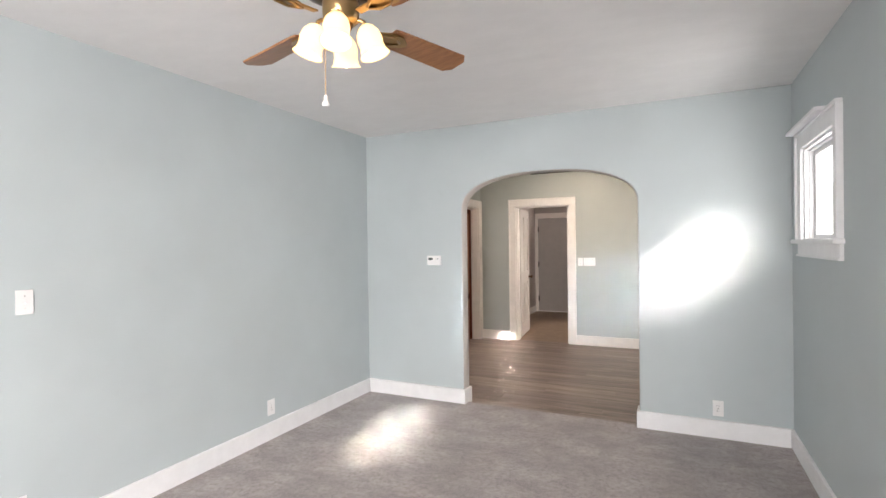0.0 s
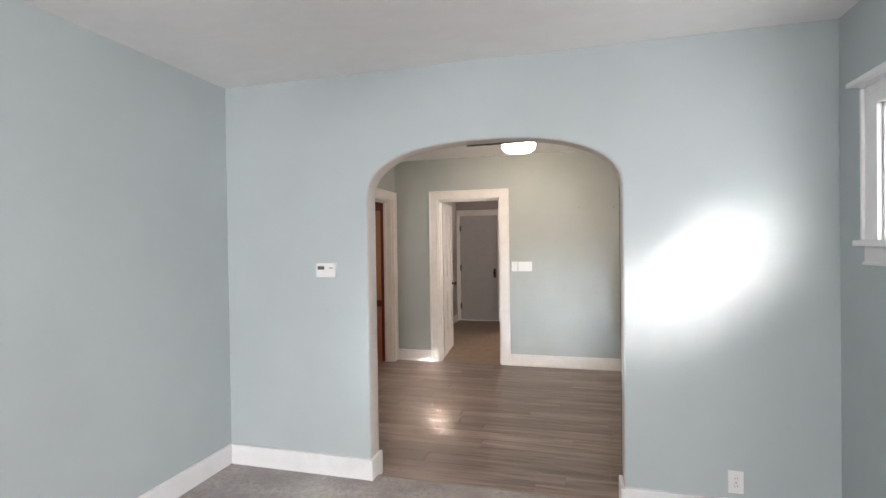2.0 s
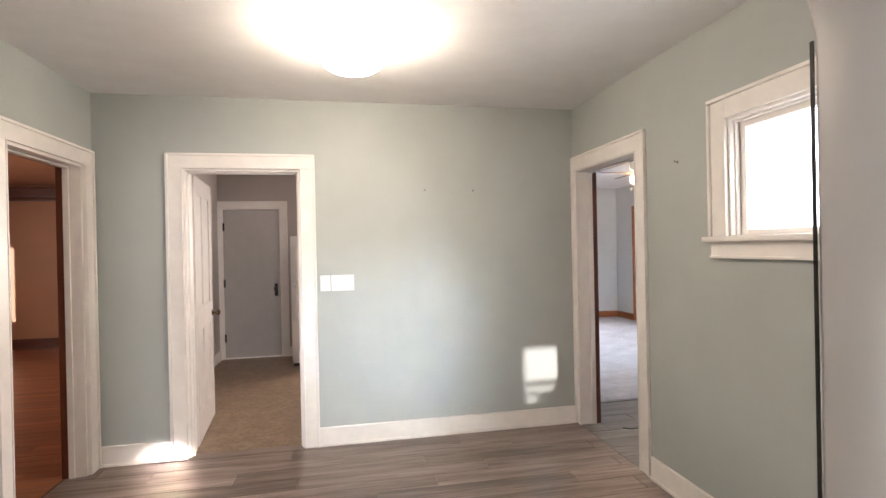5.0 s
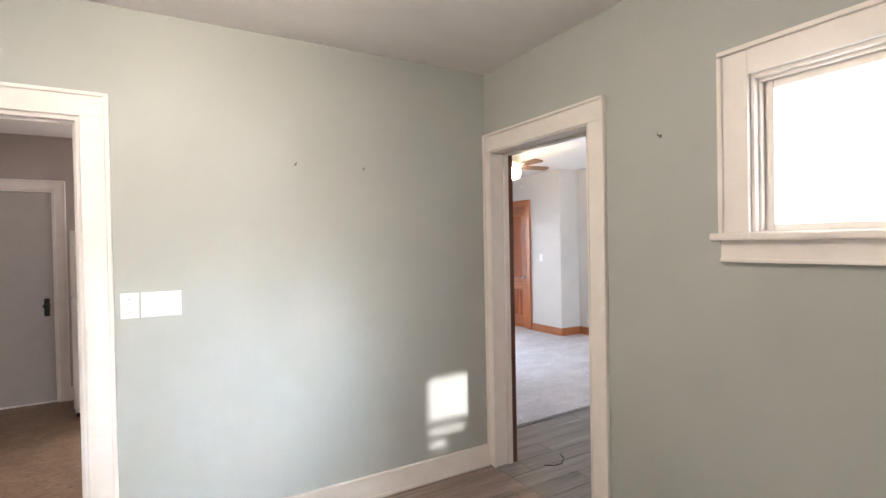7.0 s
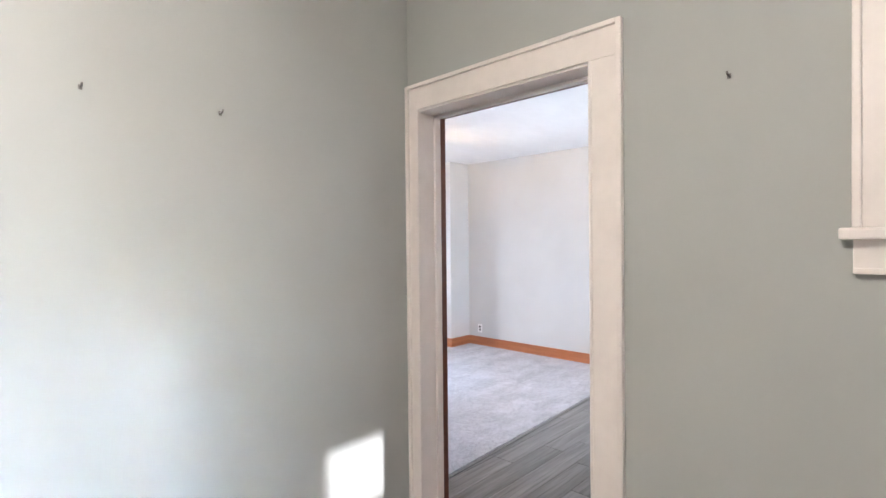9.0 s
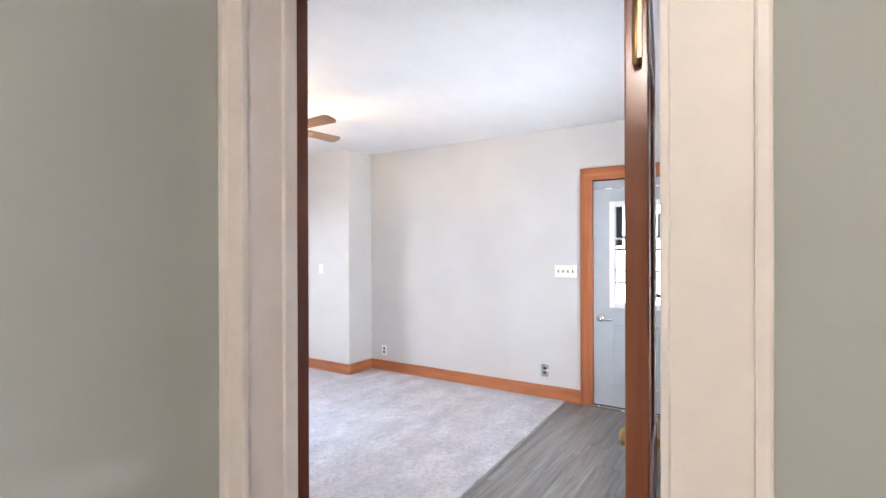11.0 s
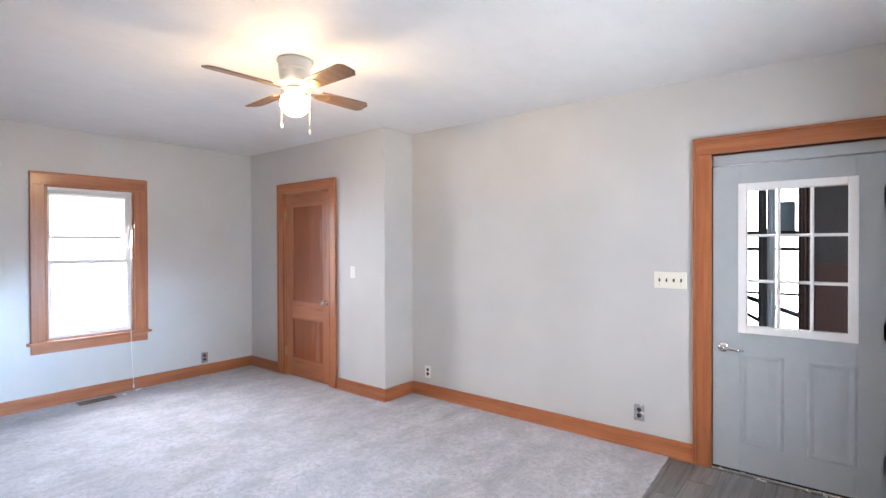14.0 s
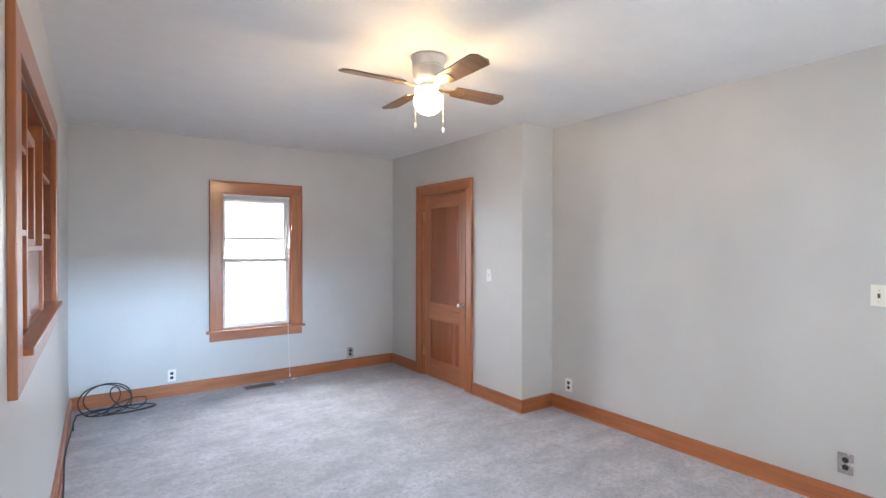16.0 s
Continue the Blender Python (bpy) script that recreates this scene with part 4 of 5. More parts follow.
def front_door():
    u0, u1, z0, z1, y0, y1 = 6.722, 7.566, 0.03, 1.952, -0.034, 0.012
    th = thing("front_door", (CX1, (u0 + u1) / 2, 0), "closed blue-grey steel front door with nine panes", "door")
    a, b, c, d = 6.853, 7.412, 0.912, 1.825
    m = WCE
    slab = Mesh(m).box(u0, a, y0, y1, z0, z1, 0.003).box(b, u1, y0, y1, z0, z1, 0.003).box(a, b, y0, y1, z0, c, 0.0).box(a, b, y0, y1, d, z1, 0.0)
    part("slab", slab, STEEL, th)
    w = 0.034
    fr = Mesh(m).box(a - 0.012, a + w, y0 - 0.008, y1 + 0.010, c - 0.012, d + 0.012, 0.005).box(b - w, b + 0.012, y0 - 0.008, y1 + 0.010, c - 0.012, d + 0.012, 0.005)
    fr.box(a + w, b - w, y0 - 0.008, y1 + 0.010, c - 0.012, c + w, 0.005).box(a + w, b - w, y0 - 0.008, y1 + 0.010, d - w, d + 0.012, 0.005)
    lite = part("lite_frame", fr, PLASTIC, th, "white plastic glazing frame")
    ia, ib, ic, id_ = a + w, b - w, c + w, d - w
    g = 0.009
    cu = [ia + (ib - ia) * k / 3 for k in range(4)]
    cz = [ic + (id_ - ic) * k / 3 for k in range(4)]
    for k in (1, 2):
        part("muntin", Mesh(m).box(cu[k] - g, cu[k] + g, y0 + 0.004, y1 + 0.006, ic, id_, 0.004), PLASTIC, lite)
        part("muntin", Mesh(m).box(ia, ib, y0 + 0.006, y1 + 0.004, cz[k] - g, cz[k] + g, 0.004), PLASTIC, lite)
    for i in range(3):
        for j in range(3):
            p = part("pane", Mesh(m).box(cu[i], cu[i + 1], -0.014, -0.010, cz[j], cz[j + 1]), GLASS, lite)
            p.visible_shadow = False
    for pa, pb in ((6.845, 7.075), (7.185, 7.415)):
        pc, pd = 0.20, 0.775
        em = Mesh(m)
        # stamped outline: a ridge, a sloping hollow and a raised field, as nested rings
        steps = ((0.0, 0.0), (0.012, 0.005), (0.022, 0.005), (0.036, 0.001), (0.046, 0.001), (0.075, 0.005))
        rings = []
        for inset, lift in steps:
            a_, b_, c_, d_ = pa + inset, pb - inset, pc + inset, pd - inset
            rings.append([em.bm.verts.new(m @ Vector((u, y1 + lift, z))) for u, z in ((a_, c_), (b_, c_), (b_, d_), (a_, d_))])
        for ra, rb in zip(rings, rings[1:]):
            for k in range(4):
                em.bm.faces.new((ra[k], ra[(k + 1) % 4], rb[(k + 1) % 4], rb[k]))
        em.bm.faces.new(rings[-1])
        part("embossed_panel", em, STEEL, th)
    hx, hz = u1 - 0.062, 0.80
    t = m @ Matrix.Translation((hx, y1, hz)) @ Matrix.Rotation(radians(-90), 4, "X")
    h = part("lever_handle", Mesh(t).lathe([(0.033, 0), (0.033, 0.006), (0.026, 0.012), (0.012, 0.014), (0.012, 0.045), (0.009, 0.052)], 24), NICKEL, th, "satin nickel lever handle")
    lev = [(hx + 0.004, y1 + 0.045, hz), (hx - 0.03, y1 + 0.05, hz - 0.002), (hx - 0.075, y1 + 0.048, hz - 0.006), (hx - 0.115, y1 + 0.040, hz - 0.004)]
    part("lever", Mesh(m).tube(lev, 0.009, 10), NICKEL, h)
    part("latch", Mesh(m).box(u1 - 0.001, u1 + 0.004, -0.02, 0.004, hz - 0.03, hz + 0.03, 0.001), NICKEL, th)
    hinges(th, m, u0 - 0.004, (0.25, 0.98, 1.72), y1 + 0.004, PLASTIC, 0.1)
    part("door_sweep", Mesh(m).box(u0, u1, y0, y1 - 0.006, 0.022, 0.031, 0.001), BLACK, th)
    return th


front_door()

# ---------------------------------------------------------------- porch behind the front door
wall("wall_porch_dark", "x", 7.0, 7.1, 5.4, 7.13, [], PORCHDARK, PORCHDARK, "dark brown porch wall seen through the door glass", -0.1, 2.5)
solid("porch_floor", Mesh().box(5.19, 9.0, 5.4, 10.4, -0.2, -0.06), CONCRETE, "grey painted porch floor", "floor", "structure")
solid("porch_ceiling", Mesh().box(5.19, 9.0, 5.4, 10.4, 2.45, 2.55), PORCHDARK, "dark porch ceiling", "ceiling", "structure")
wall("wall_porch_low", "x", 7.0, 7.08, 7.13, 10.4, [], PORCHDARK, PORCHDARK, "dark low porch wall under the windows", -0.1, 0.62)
th = thing("window_7", (7.04, 7.7, 0.62), "dark-framed porch windows", "window", "structure")
for y in (7.13, 8.0, 8.7):
    part("post", Mesh().box(6.99, 7.07, y, y + 0.055, 0.62, 2.45, 0.004), BLACK, th)
for y in (7.455, 7.70):
    part("mullion", Mesh().box(7.0, 7.05, y, y + 0.03, 0.62, 1.60, 0.003), BLACK, th)
for z, h in ((0.98, 0.02), (1.395, 0.03), (1.535, 0.045), (2.02, 0.02)):
    part("rail", Mesh().box(7.0, 7.05, 7.185, 9.6, z, z + h, 0.003), BLACK, th)


def curtain(y0, y1, mat, label, z0=-0.06, x=6.90):
    outline = []
    n = max(12, int((y1 - y0) / 0.009))
    for k in range(n + 1):
        outline.append((x + 0.018 * math.sin(k * 1.9), y0 + (y1 - y0) * k / n))
    outline += [(x + 0.006, y) for x, y in reversed(outline)]
    return solid("curtain", Mesh().prism(outline, z0, 2.31), mat, label, "curtain", group="porch curtains")


curtain(7.455, 7.52, CURTAIN, "narrow dark gathered curtain on the porch")
curtain(7.385, 7.45, DRAPE, "narrow pale grey gathered curtain on the porch")
curtain(7.12, 7.215, CURTAINR, "narrow red-brown gathered curtain by the porch wall")
curtain(7.74, 7.86, CURTAIN, "dark gathered drape at the end of the porch window", 1.45)
part("blue_panel", Mesh().box(7.005, 7.03, 7.245, 7.36, 1.555, 1.85, 0.004), BLUEGREY, th, "blue-grey panel behind the porch glass")
part("porch_rail", Mesh().tube([(7.02, 7.70, 0.97), (7.02, 7.19, 0.79)], 0.022, 8), BLACK, th)
part("porch_rail", Mesh().tube([(7.02, 7.70, 0.82), (7.02, 7.40, 0.66)], 0.018, 8), BLACK, th)
solid("wall_porch_panel", Mesh().box(6.975, 6.998, 6.55, 7.10, 0.62, 1.28, 0.006), PORCHRED, "dull red-brown panel on the dark porch wall", "wall", "structure")
solid("curtain_rod", Mesh().tube([(6.9, 7.0, 2.31), (6.9, 9.6, 2.31)], 0.01), BLACK, "thin black porch curtain rod", "rod")
# ---------------------------------------------------------------- built-in shelf


def built_in():
    m, (u0, u1, z0, z1) = WCW, NICHE
    th = thing("built_in_shelf", (CX0, (u0 + u1) / 2, z0), "varnished wooden built-in wall shelf with empty cubbies", "shelf")
    w = 0.115
    for a, b in ((u0 - w, u0 + 0.004), (u1 - 0.004, u1 + w)):
        part("side_casing", Mesh(m).box(a, b, 0, 0.024, z0 - w, z1 + w, 0.004), OAKZ, th)
    part("head_casing", Mesh(m).box(u0, u1, 0, 0.024, z1, z1 + w, 0.004), OAKY, th)
    part("bottom_casing", Mesh(m).box(u0, u1, 0, 0.024, z0 - w, z0, 0.004).box(u0 + 0.004, u1 - 0.004, 0.0, 0.05, z0 - 0.012, z0 + 0.010, 0.005), OAKY, th)
    # back and lining take the darkened fir in place of shade inside the recess
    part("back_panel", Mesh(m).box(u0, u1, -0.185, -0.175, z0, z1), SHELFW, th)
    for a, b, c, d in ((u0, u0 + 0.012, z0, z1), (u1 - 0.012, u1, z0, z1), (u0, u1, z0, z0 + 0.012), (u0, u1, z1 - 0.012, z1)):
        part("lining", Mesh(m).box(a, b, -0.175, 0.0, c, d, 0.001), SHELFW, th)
    ua, ub = u0 + 0.46, u1 - 0.46
    t = 0.022
    for u in (ua, ub):
        part("divider", Mesh(m).box(u - t / 2, u + t / 2, -0.175, -0.004, z0 + 0.012, z1 - 0.012, 0.003), OAKZ, th)
    for z in (z0 + 0.36, z0 + 0.66):
        part("shelf_board", Mesh(m).box(u0 + 0.012, ua - t / 2, -0.175, -0.006, z, z + t, 0.003), OAKY, th)
        part("shelf_board", Mesh(m).box(ub + t / 2, u1 - 0.012, -0.175, -0.006, z, z + t, 0.003), OAKY, th)
    part("shelf_board", Mesh(m).box(ua + t / 2, ub - t / 2, -0.175, -0.006, z0 + 0.30, z0 + 0.30 + t, 0.003), OAKY, th)
    # small framed panel standing in the middle bay
    fa, fb, fc, fd = ua + 0.16, ub - 0.16, z0 + 0.30 + t, z0 + 0.80
    fr = Mesh(m).box(fa, fa + 0.04, -0.05, -0.02, fc, fd, 0.004).box(fb - 0.04, fb, -0.05, -0.02, fc, fd, 0.004)
    fr.box(fa + 0.04, fb - 0.04, -0.05, -0.02, fd - 0.04, fd, 0.004).box(fa + 0.04, fb - 0.04, -0.05, -0.02, fc, fc + 0.03, 0.004)
    part("inner_frame", fr, OAKZ, th)
    part("front_panel", Mesh(m).box(ua + t / 2, ub - t / 2, -0.03, -0.015, z0 + 0.012, z0 + 0.30, 0.002), PANELW, th)
    return th


built_in()

# ---------------------------------------------------------------- ceiling fans


def blade(t, r0, r1, w0, w1, clip):
    o = [(r0, -w0), (r0 + 0.03, -w0 - 0.004), (r1 - clip, -w1), (r1 - 0.008, -w1 + clip * 0.75), (r1, -w1 + clip)]
    o += [(r1, w1 - clip), (r1 - 0.008, w1 - clip * 0.75), (r1 - clip, w1), (r0 + 0.03, w0 + 0.004), (r0, w0)]
    return Mesh(t).prism(o, -0.004, 0.004, bev=0.0015)


def beaded_chain(th, x, y, z0, z1, mat, name="pull_chain"):
    me = Mesh(Matrix.Translation((x, y, 0)))
    n = max(3, int((z0 - z1) / 0.006))
    prof = []
    for k in range(n):
        z = z0 - (z0 - z1) * k / n
        prof += [(0.0008, z), (0.0021, z - 0.002), (0.0021, z - 0.004)]
    me.lathe(prof, 6)
    return part(name, me, mat, th)


def fan_living():
    cx, cy, zb = 3.183, 9.441, 2.382
    th = thing("ceiling_fan", (cx, cy, CEIL), "cream hugger ceiling fan with brown blades and a lit globe", "ceiling fan")
    o = Matrix.Translation((cx, cy, 0))
    part("canopy", Mesh(o).lathe([(0.099, CEIL), (0.102, CEIL - 0.010), (0.095, CEIL - 0.016), (0.092, CEIL - 0.045), (0.087, CEIL - 0.06)], 36), FANWHITE, th)
    part("motor_housing", Mesh(o).lathe([(0.087, CEIL - 0.06), (0.091, CEIL - 0.07), (0.087, CEIL - 0.115), (0.075, CEIL - 0.14), (0.05, CEIL - 0.155)], 36), FANWHITE, th)
    part("band", Mesh(o).lathe([(0.088, CEIL - 0.056), (0.094, CEIL - 0.059), (0.094, CEIL - 0.066), (0.088, CEIL - 0.07)], 36), FANWHITE, th)
    for a in (-3, 87, 177, 267):
        r = o @ Matrix.Rotation(radians(a), 4, "Z") @ Matrix.Translation((0, 0, zb)) @ Matrix.Rotation(radians(-12), 4, "X")
        b = part("blade", blade(r, 0.165, 0.525, 0.048, 0.062, 0.03), BLADEC, th, "dark brown wooden blade")
        arm = Mesh(r).box(0.07, 0.14, -0.012, 0.012, -0.012, -0.004, 0.003).prism([(0.13, -0.012), (0.17, -0.032), (0.23, -0.028), (0.245, 0), (0.23, 0.028), (0.17, 0.032), (0.13, 0.012)], -0.009, -0.0045)
        part("blade_iron", arm, BRASS, th)
    part("light_fitter", Mesh(o).lathe([(0.05, CEIL - 0.155), (0.058, CEIL - 0.165), (0.056, CEIL - 0.178), (0.045, CEIL - 0.185)], 28), FANWHITE, th)
    # globe cut flat at the top and a thin neck added, clearing the point lamp
    prof = [(0.084 * math.sin(radians(a)), 2.30 + 0.078 * math.cos(radians(a))) for a in range(62, 181, 9)]
    part("globe", Mesh(o).lathe(prof, 32), GLOBEC, th, "lit frosted white glass globe")
    part("neck", Mesh(o).lathe([(0.011, 2.334), (0.011, 2.368)], 14), NICKEL, th)
    for dx, dy, z1 in ((-0.070, 0.03, 2.172), (0.064, -0.055, 2.145)):
        c = beaded_chain(th, cx + dx, cy + dy, 2.385, z1, NICKEL)
        part("chain_bob", Mesh(Matrix.Translation((cx + dx, cy + dy, z1))).lathe([(0.002, 0.004), (0.007, -0.004), (0.008, -0.022), (0.004, -0.03)], 12), PLASTIC, c)
    return th


def fan_blue_room():
    cx, cy, zb = -0.56, 1.405, 2.268
    th = thing("ceiling_fan", (cx, cy, CEIL), "bronze ceiling fan with oak blades and four lit tulip shades", "ceiling fan")
    o = Matrix.Translation((cx, cy, 0))
    part("canopy", Mesh(o).lathe([(0.075, CEIL), (0.078, CEIL - 0.01), (0.06, CEIL - 0.04), (0.03, CEIL - 0.05)], 32), BRONZE, th)
    part("motor_housing", Mesh(o).lathe([(0.03, CEIL - 0.05), (0.11, CEIL - 0.062), (0.142, CEIL - 0.09), (0.148, CEIL - 0.15), (0.135, CEIL - 0.19), (0.09, CEIL - 0.215), (0.06, CEIL - 0.22)], 40), BRONZE, th)
    for k in range(16):
        a = radians(22.5 * k)
        part("vent_rib", Mesh(o @ Matrix.Rotation(a, 4, "Z")).box(0.145, 0.152, -0.006, 0.006, CEIL - 0.148, CEIL - 0.095, 0.002), BRASS, th)
    part("switch_housing", Mesh(o).lathe([(0.06, CEIL - 0.22), (0.064, CEIL - 0.235), (0.062, CEIL - 0.29), (0.045, CEIL - 0.305)], 32), BRASS, th)
    for a in (-17, 73, 163, 253):
        r = o @ Matrix.Rotation(radians(a), 4, "Z") @ Matrix.Translation((0, 0, zb)) @ Matrix.Rotation(radians(-12), 4, "X")
        part("blade", blade(r, 0.215, 0.63, 0.052, 0.068, 0.034), BLADEA, th, "oak grained wooden blade")
        arm = Mesh(r).prism([(0.10, -0.014), (0.16, -0.010), (0.20, -0.034), (0.26, -0.04), (0.30, -0.016), (0.312, 0), (0.30, 0.016), (0.26, 0.04), (0.20, 0.034), (0.16, 0.010), (0.10, 0.014)], -0.011, -0.0045, bev=0.002)
        for s in (-1, 1):
            arm.tube([(0.15, 0, -0.014), (0.19, s * 0.022, -0.018), (0.235, s * 0.026, -0.014), (0.27, s * 0.006, -0.012)], 0.005, 6)
        part("blade_iron", arm, BRASS, th, "ornate brass blade iron")
    for a in (28, 118, 208, 298):
        r = o @ Matrix.Rotation(radians(a), 4, "Z")
        part("lamp_arm", Mesh(r).tube([(0.045, 0, 2.255), (0.068, 0, 2.262), (0.08, 0, 2.255), (0.084, 0, 2.238)], 0.008, 8), BRASS, th)
        s = r @ Matrix.Translation((0.084, 0, 2.242)) @ Matrix.Rotation(radians(-18), 4, "Y")
        shade = part("shade", Mesh(s).lathe([(0.018, 0.0), (0.026, -0.006), (0.04, -0.026), (0.045, -0.05), (0.042, -0.074), (0.046, -0.095), (0.054, -0.108), (0.05, -0.107), (0.016, -0.045)], 24), GLOBEA, th, "lit frosted tulip glass shade")
        part("bulb", Mesh(s @ Matrix.Translation((0, 0, -0.088))).lathe([(0.016 * math.sin(radians(q)), 0.02 * math.cos(radians(q))) for q in range(10, 180, 20)], 14), BULB, shade)
    part("finial", Mesh(o).lathe([(0.045, 2.245), (0.03, 2.225), (0.012, 2.21), (0.014, 2.195), (0.004, 2.185)], 20), BRASS, th)
    c = beaded_chain(th, cx - 0.055, cy - 0.02, 2.25, 2.0, BRASS)
    part("chain_bob", Mesh(Matrix.Translation((cx - 0.055, cy - 0.02, 2.0))).lathe([(0.002, 0.004), (0.008, -0.004), (0.006, -0.014), (0.012, -0.026), (0.013, -0.034), (0.008, -0.038)], 14), PLASTIC, c, "small white chain bob")
    return th


fan_living()
fan_blue_room()


def flush_light():
    cx, cy = -0.55, 6.06
    th = thing("ceiling_light", (cx, cy, CEIL), "lit white glass drum ceiling light on a low base", "ceiling light")
    o = Matrix.Translation((cx, cy, 0))
    part("base", Mesh(o).lathe([(0.10, CEIL), (0.104, CEIL - 0.006), (0.104, CEIL - 0.03), (0.095, CEIL - 0.034)], 36), FANWHITE, th)
    part("drum_shade", Mesh(o).lathe([(0.095, CEIL - 0.034), (0.148, CEIL - 0.045), (0.158, CEIL - 0.06), (0.158, CEIL - 0.145), (0.15, CEIL - 0.17), (0.12, CEIL - 0.19), (0.06, CEIL - 0.20)], 40), GLOBEB, th, "lit white glass drum")


flush_light()

# ---------------------------------------------------------------- wall plates and controls


def plate(m, u, z, w, h, mat, label, category, screws=((0, 0),), face=None):
    th = thing(category.replace(" ", "_"), (m @ Vector((u, 0, z)))[:], label, category, group=category + "s")
    part("plate", Mesh(m).box(u - w / 2, u + w / 2, 0, 0.006, z - h / 2, z + h / 2, 0.0025), mat, th)
    return th


def outlet(m, u, z, mat, label, w=0.072, h=0.116, slots=SLOT):
    th = plate(m, u, z, w, h, mat, label, "wall outlet")
    for s in (-1, 1):
        t = m @ Matrix.Translation((u, 0.004, z + s * 0.0205)) @ Matrix.Rotation(radians(-90), 4, "X")
        rec = part("receptacle", Mesh(t).lathe([(0.0155, 0), (0.0155, 0.004), (0.014, 0.0048)], 18), slots, th)
        for du in (-0.006, 0.006):
            part("slot", Mesh(m).box(u + du - 0.001, u + du + 0.001, 0.006, 0.0094, z + s * 0.0205 - 0.003, z + s * 0.0205 + 0.005), SLOT, rec)
    part("screw", Mesh(m @ Matrix.Translation((u, 0.006, z)) @ Matrix.Rotation(radians(-90), 4, "X")).lathe([(0.003, 0), (0.003, 0.001), (0.001, 0.0016)], 10), NICKEL, th)
    return th


def switch(m, u, z, n, mat, label, toggles=True, w=None, h=0.116, lever=None):
    w = w or 0.072 + 0.046 * (n - 1)
    th = plate(m, u, z, w, h, mat, label, "light switch")
    for k in range(n if toggles else 0):
        c = u + (k - (n - 1) / 2) * 0.046
        ts = part("toggle_slot", Mesh(m).box(c - 0.006, c + 0.006, 0.005, 0.0068, z - 0.012, z + 0.012, 0.001), lever or mat, th)
        s = 1 if k % 2 else -1
        part("toggle", Mesh(m).box(c - 0.004, c + 0.004, 0.006, 0.020, z + s * 0.004 - 0.004, z + s * 0.004 + 0.004, 0.0015), lever or mat, ts)
    for c in (u - w / 2 + 0.036, u + w / 2 - 0.036):
        for dz in (-0.03, 0.03):
            part("screw", Mesh(m @ Matrix.Translation((c, 0.006, z + dz)) @ Matrix.Rotation(radians(-90), 4, "X")).lathe([(0.003, 0), (0.003, 0.001), (0.001, 0.0016)], 8), NICKEL, th)
    return th


switch(WW, 1.243, 1.228, 1, PLASTIC, "white single light switch on the blue wall")
outlet(WW, 2.79, 0.262, PLASTIC, "white painted-over outlet above the baseboard", slots=PLASTIC)
outlet(WW, 1.20, 0.262, PLASTIC, "white outlet low on the blue wall", slots=PLASTIC)
outlet(WA, 0.762, 0.240, PLASTIC, "white blank-looking outlet beside the archway", slots=PLASTIC)
switch(WN, -0.758, 1.20, 1, PLASTIC, "white blank switch plate by the kitchen doorway", False, 0.072)
switch(WN, -0.632, 1.20, 3, PLASTIC, "white triple light switch by the kitchen doorway")
switch(WCE, 7.827, 1.212, 4, IVORY, "ivory four-gang switch plate with brown toggles", lever=BRONZE)
switch(WCL, 10.648, 1.195, 1, PLASTIC, "white single light switch beside the closet door")
outlet(WCE, 8.034, 0.262, NICKEL, "metal outlet plate with dark receptacles")
outlet(WCE, 10.01, 0.240, PLASTIC, "white outlet with dark receptacles")
outlet(WCN, 2.22, 0.205, PLASTIC, "white outlet with dark receptacles under the window wall")
outlet(WCN, 4.09, 0.20, NICKEL, "metal outlet with dark receptacles near the corner")
outlet(WCS, 4.62, 0.24, BRONZE, "brown outlet below the paired window")


def thermostat():
    m, u, z = WA, -1.545, 1.328
    th = thing("thermostat", (m @ Vector((u, 0, z)))[:], "white digital thermostat with a grey display", "thermostat")
    part("body", Mesh(m).box(u - 0.07, u + 0.07, 0, 0.028, z - 0.045, z + 0.045, 0.010), PLASTIC, th)
    part("display", Mesh(m).box(u - 0.055, u - 0.008, 0.026, 0.0292, z + 0.004, z + 0.026, 0.001), LCD, th)
    for k in range(2):
        part("button", Mesh(m).box(u + 0.002, u + 0.014, 0.027, 0.031, z + 0.006 + 0.012 * k, z + 0.014 + 0.012 * k, 0.001), FANWHITE, th)
    part("badge", Mesh(m).box(u + 0.028, u + 0.052, 0.0275, 0.0288, z + 0.012, z + 0.017), LCD, th)


thermostat()


def hook(m, u, z):
    th = solid("wall_hook", Mesh(m).tube([(u, 0.0, z), (u, 0.018, z), (u, 0.024, z + 0.008)], 0.0028, 8).box(u - 0.005, u + 0.005, 0, 0.003, z - 0.007, z + 0.007, 0.001), HOOKM, "small bent metal picture hook in the wall", "wall hook", group="picture hooks")
    return th


hook(WN, 0.0, 1.89)
hook(WN, 0.381, 1.886)
hook(WE, 5.978, 1.897)


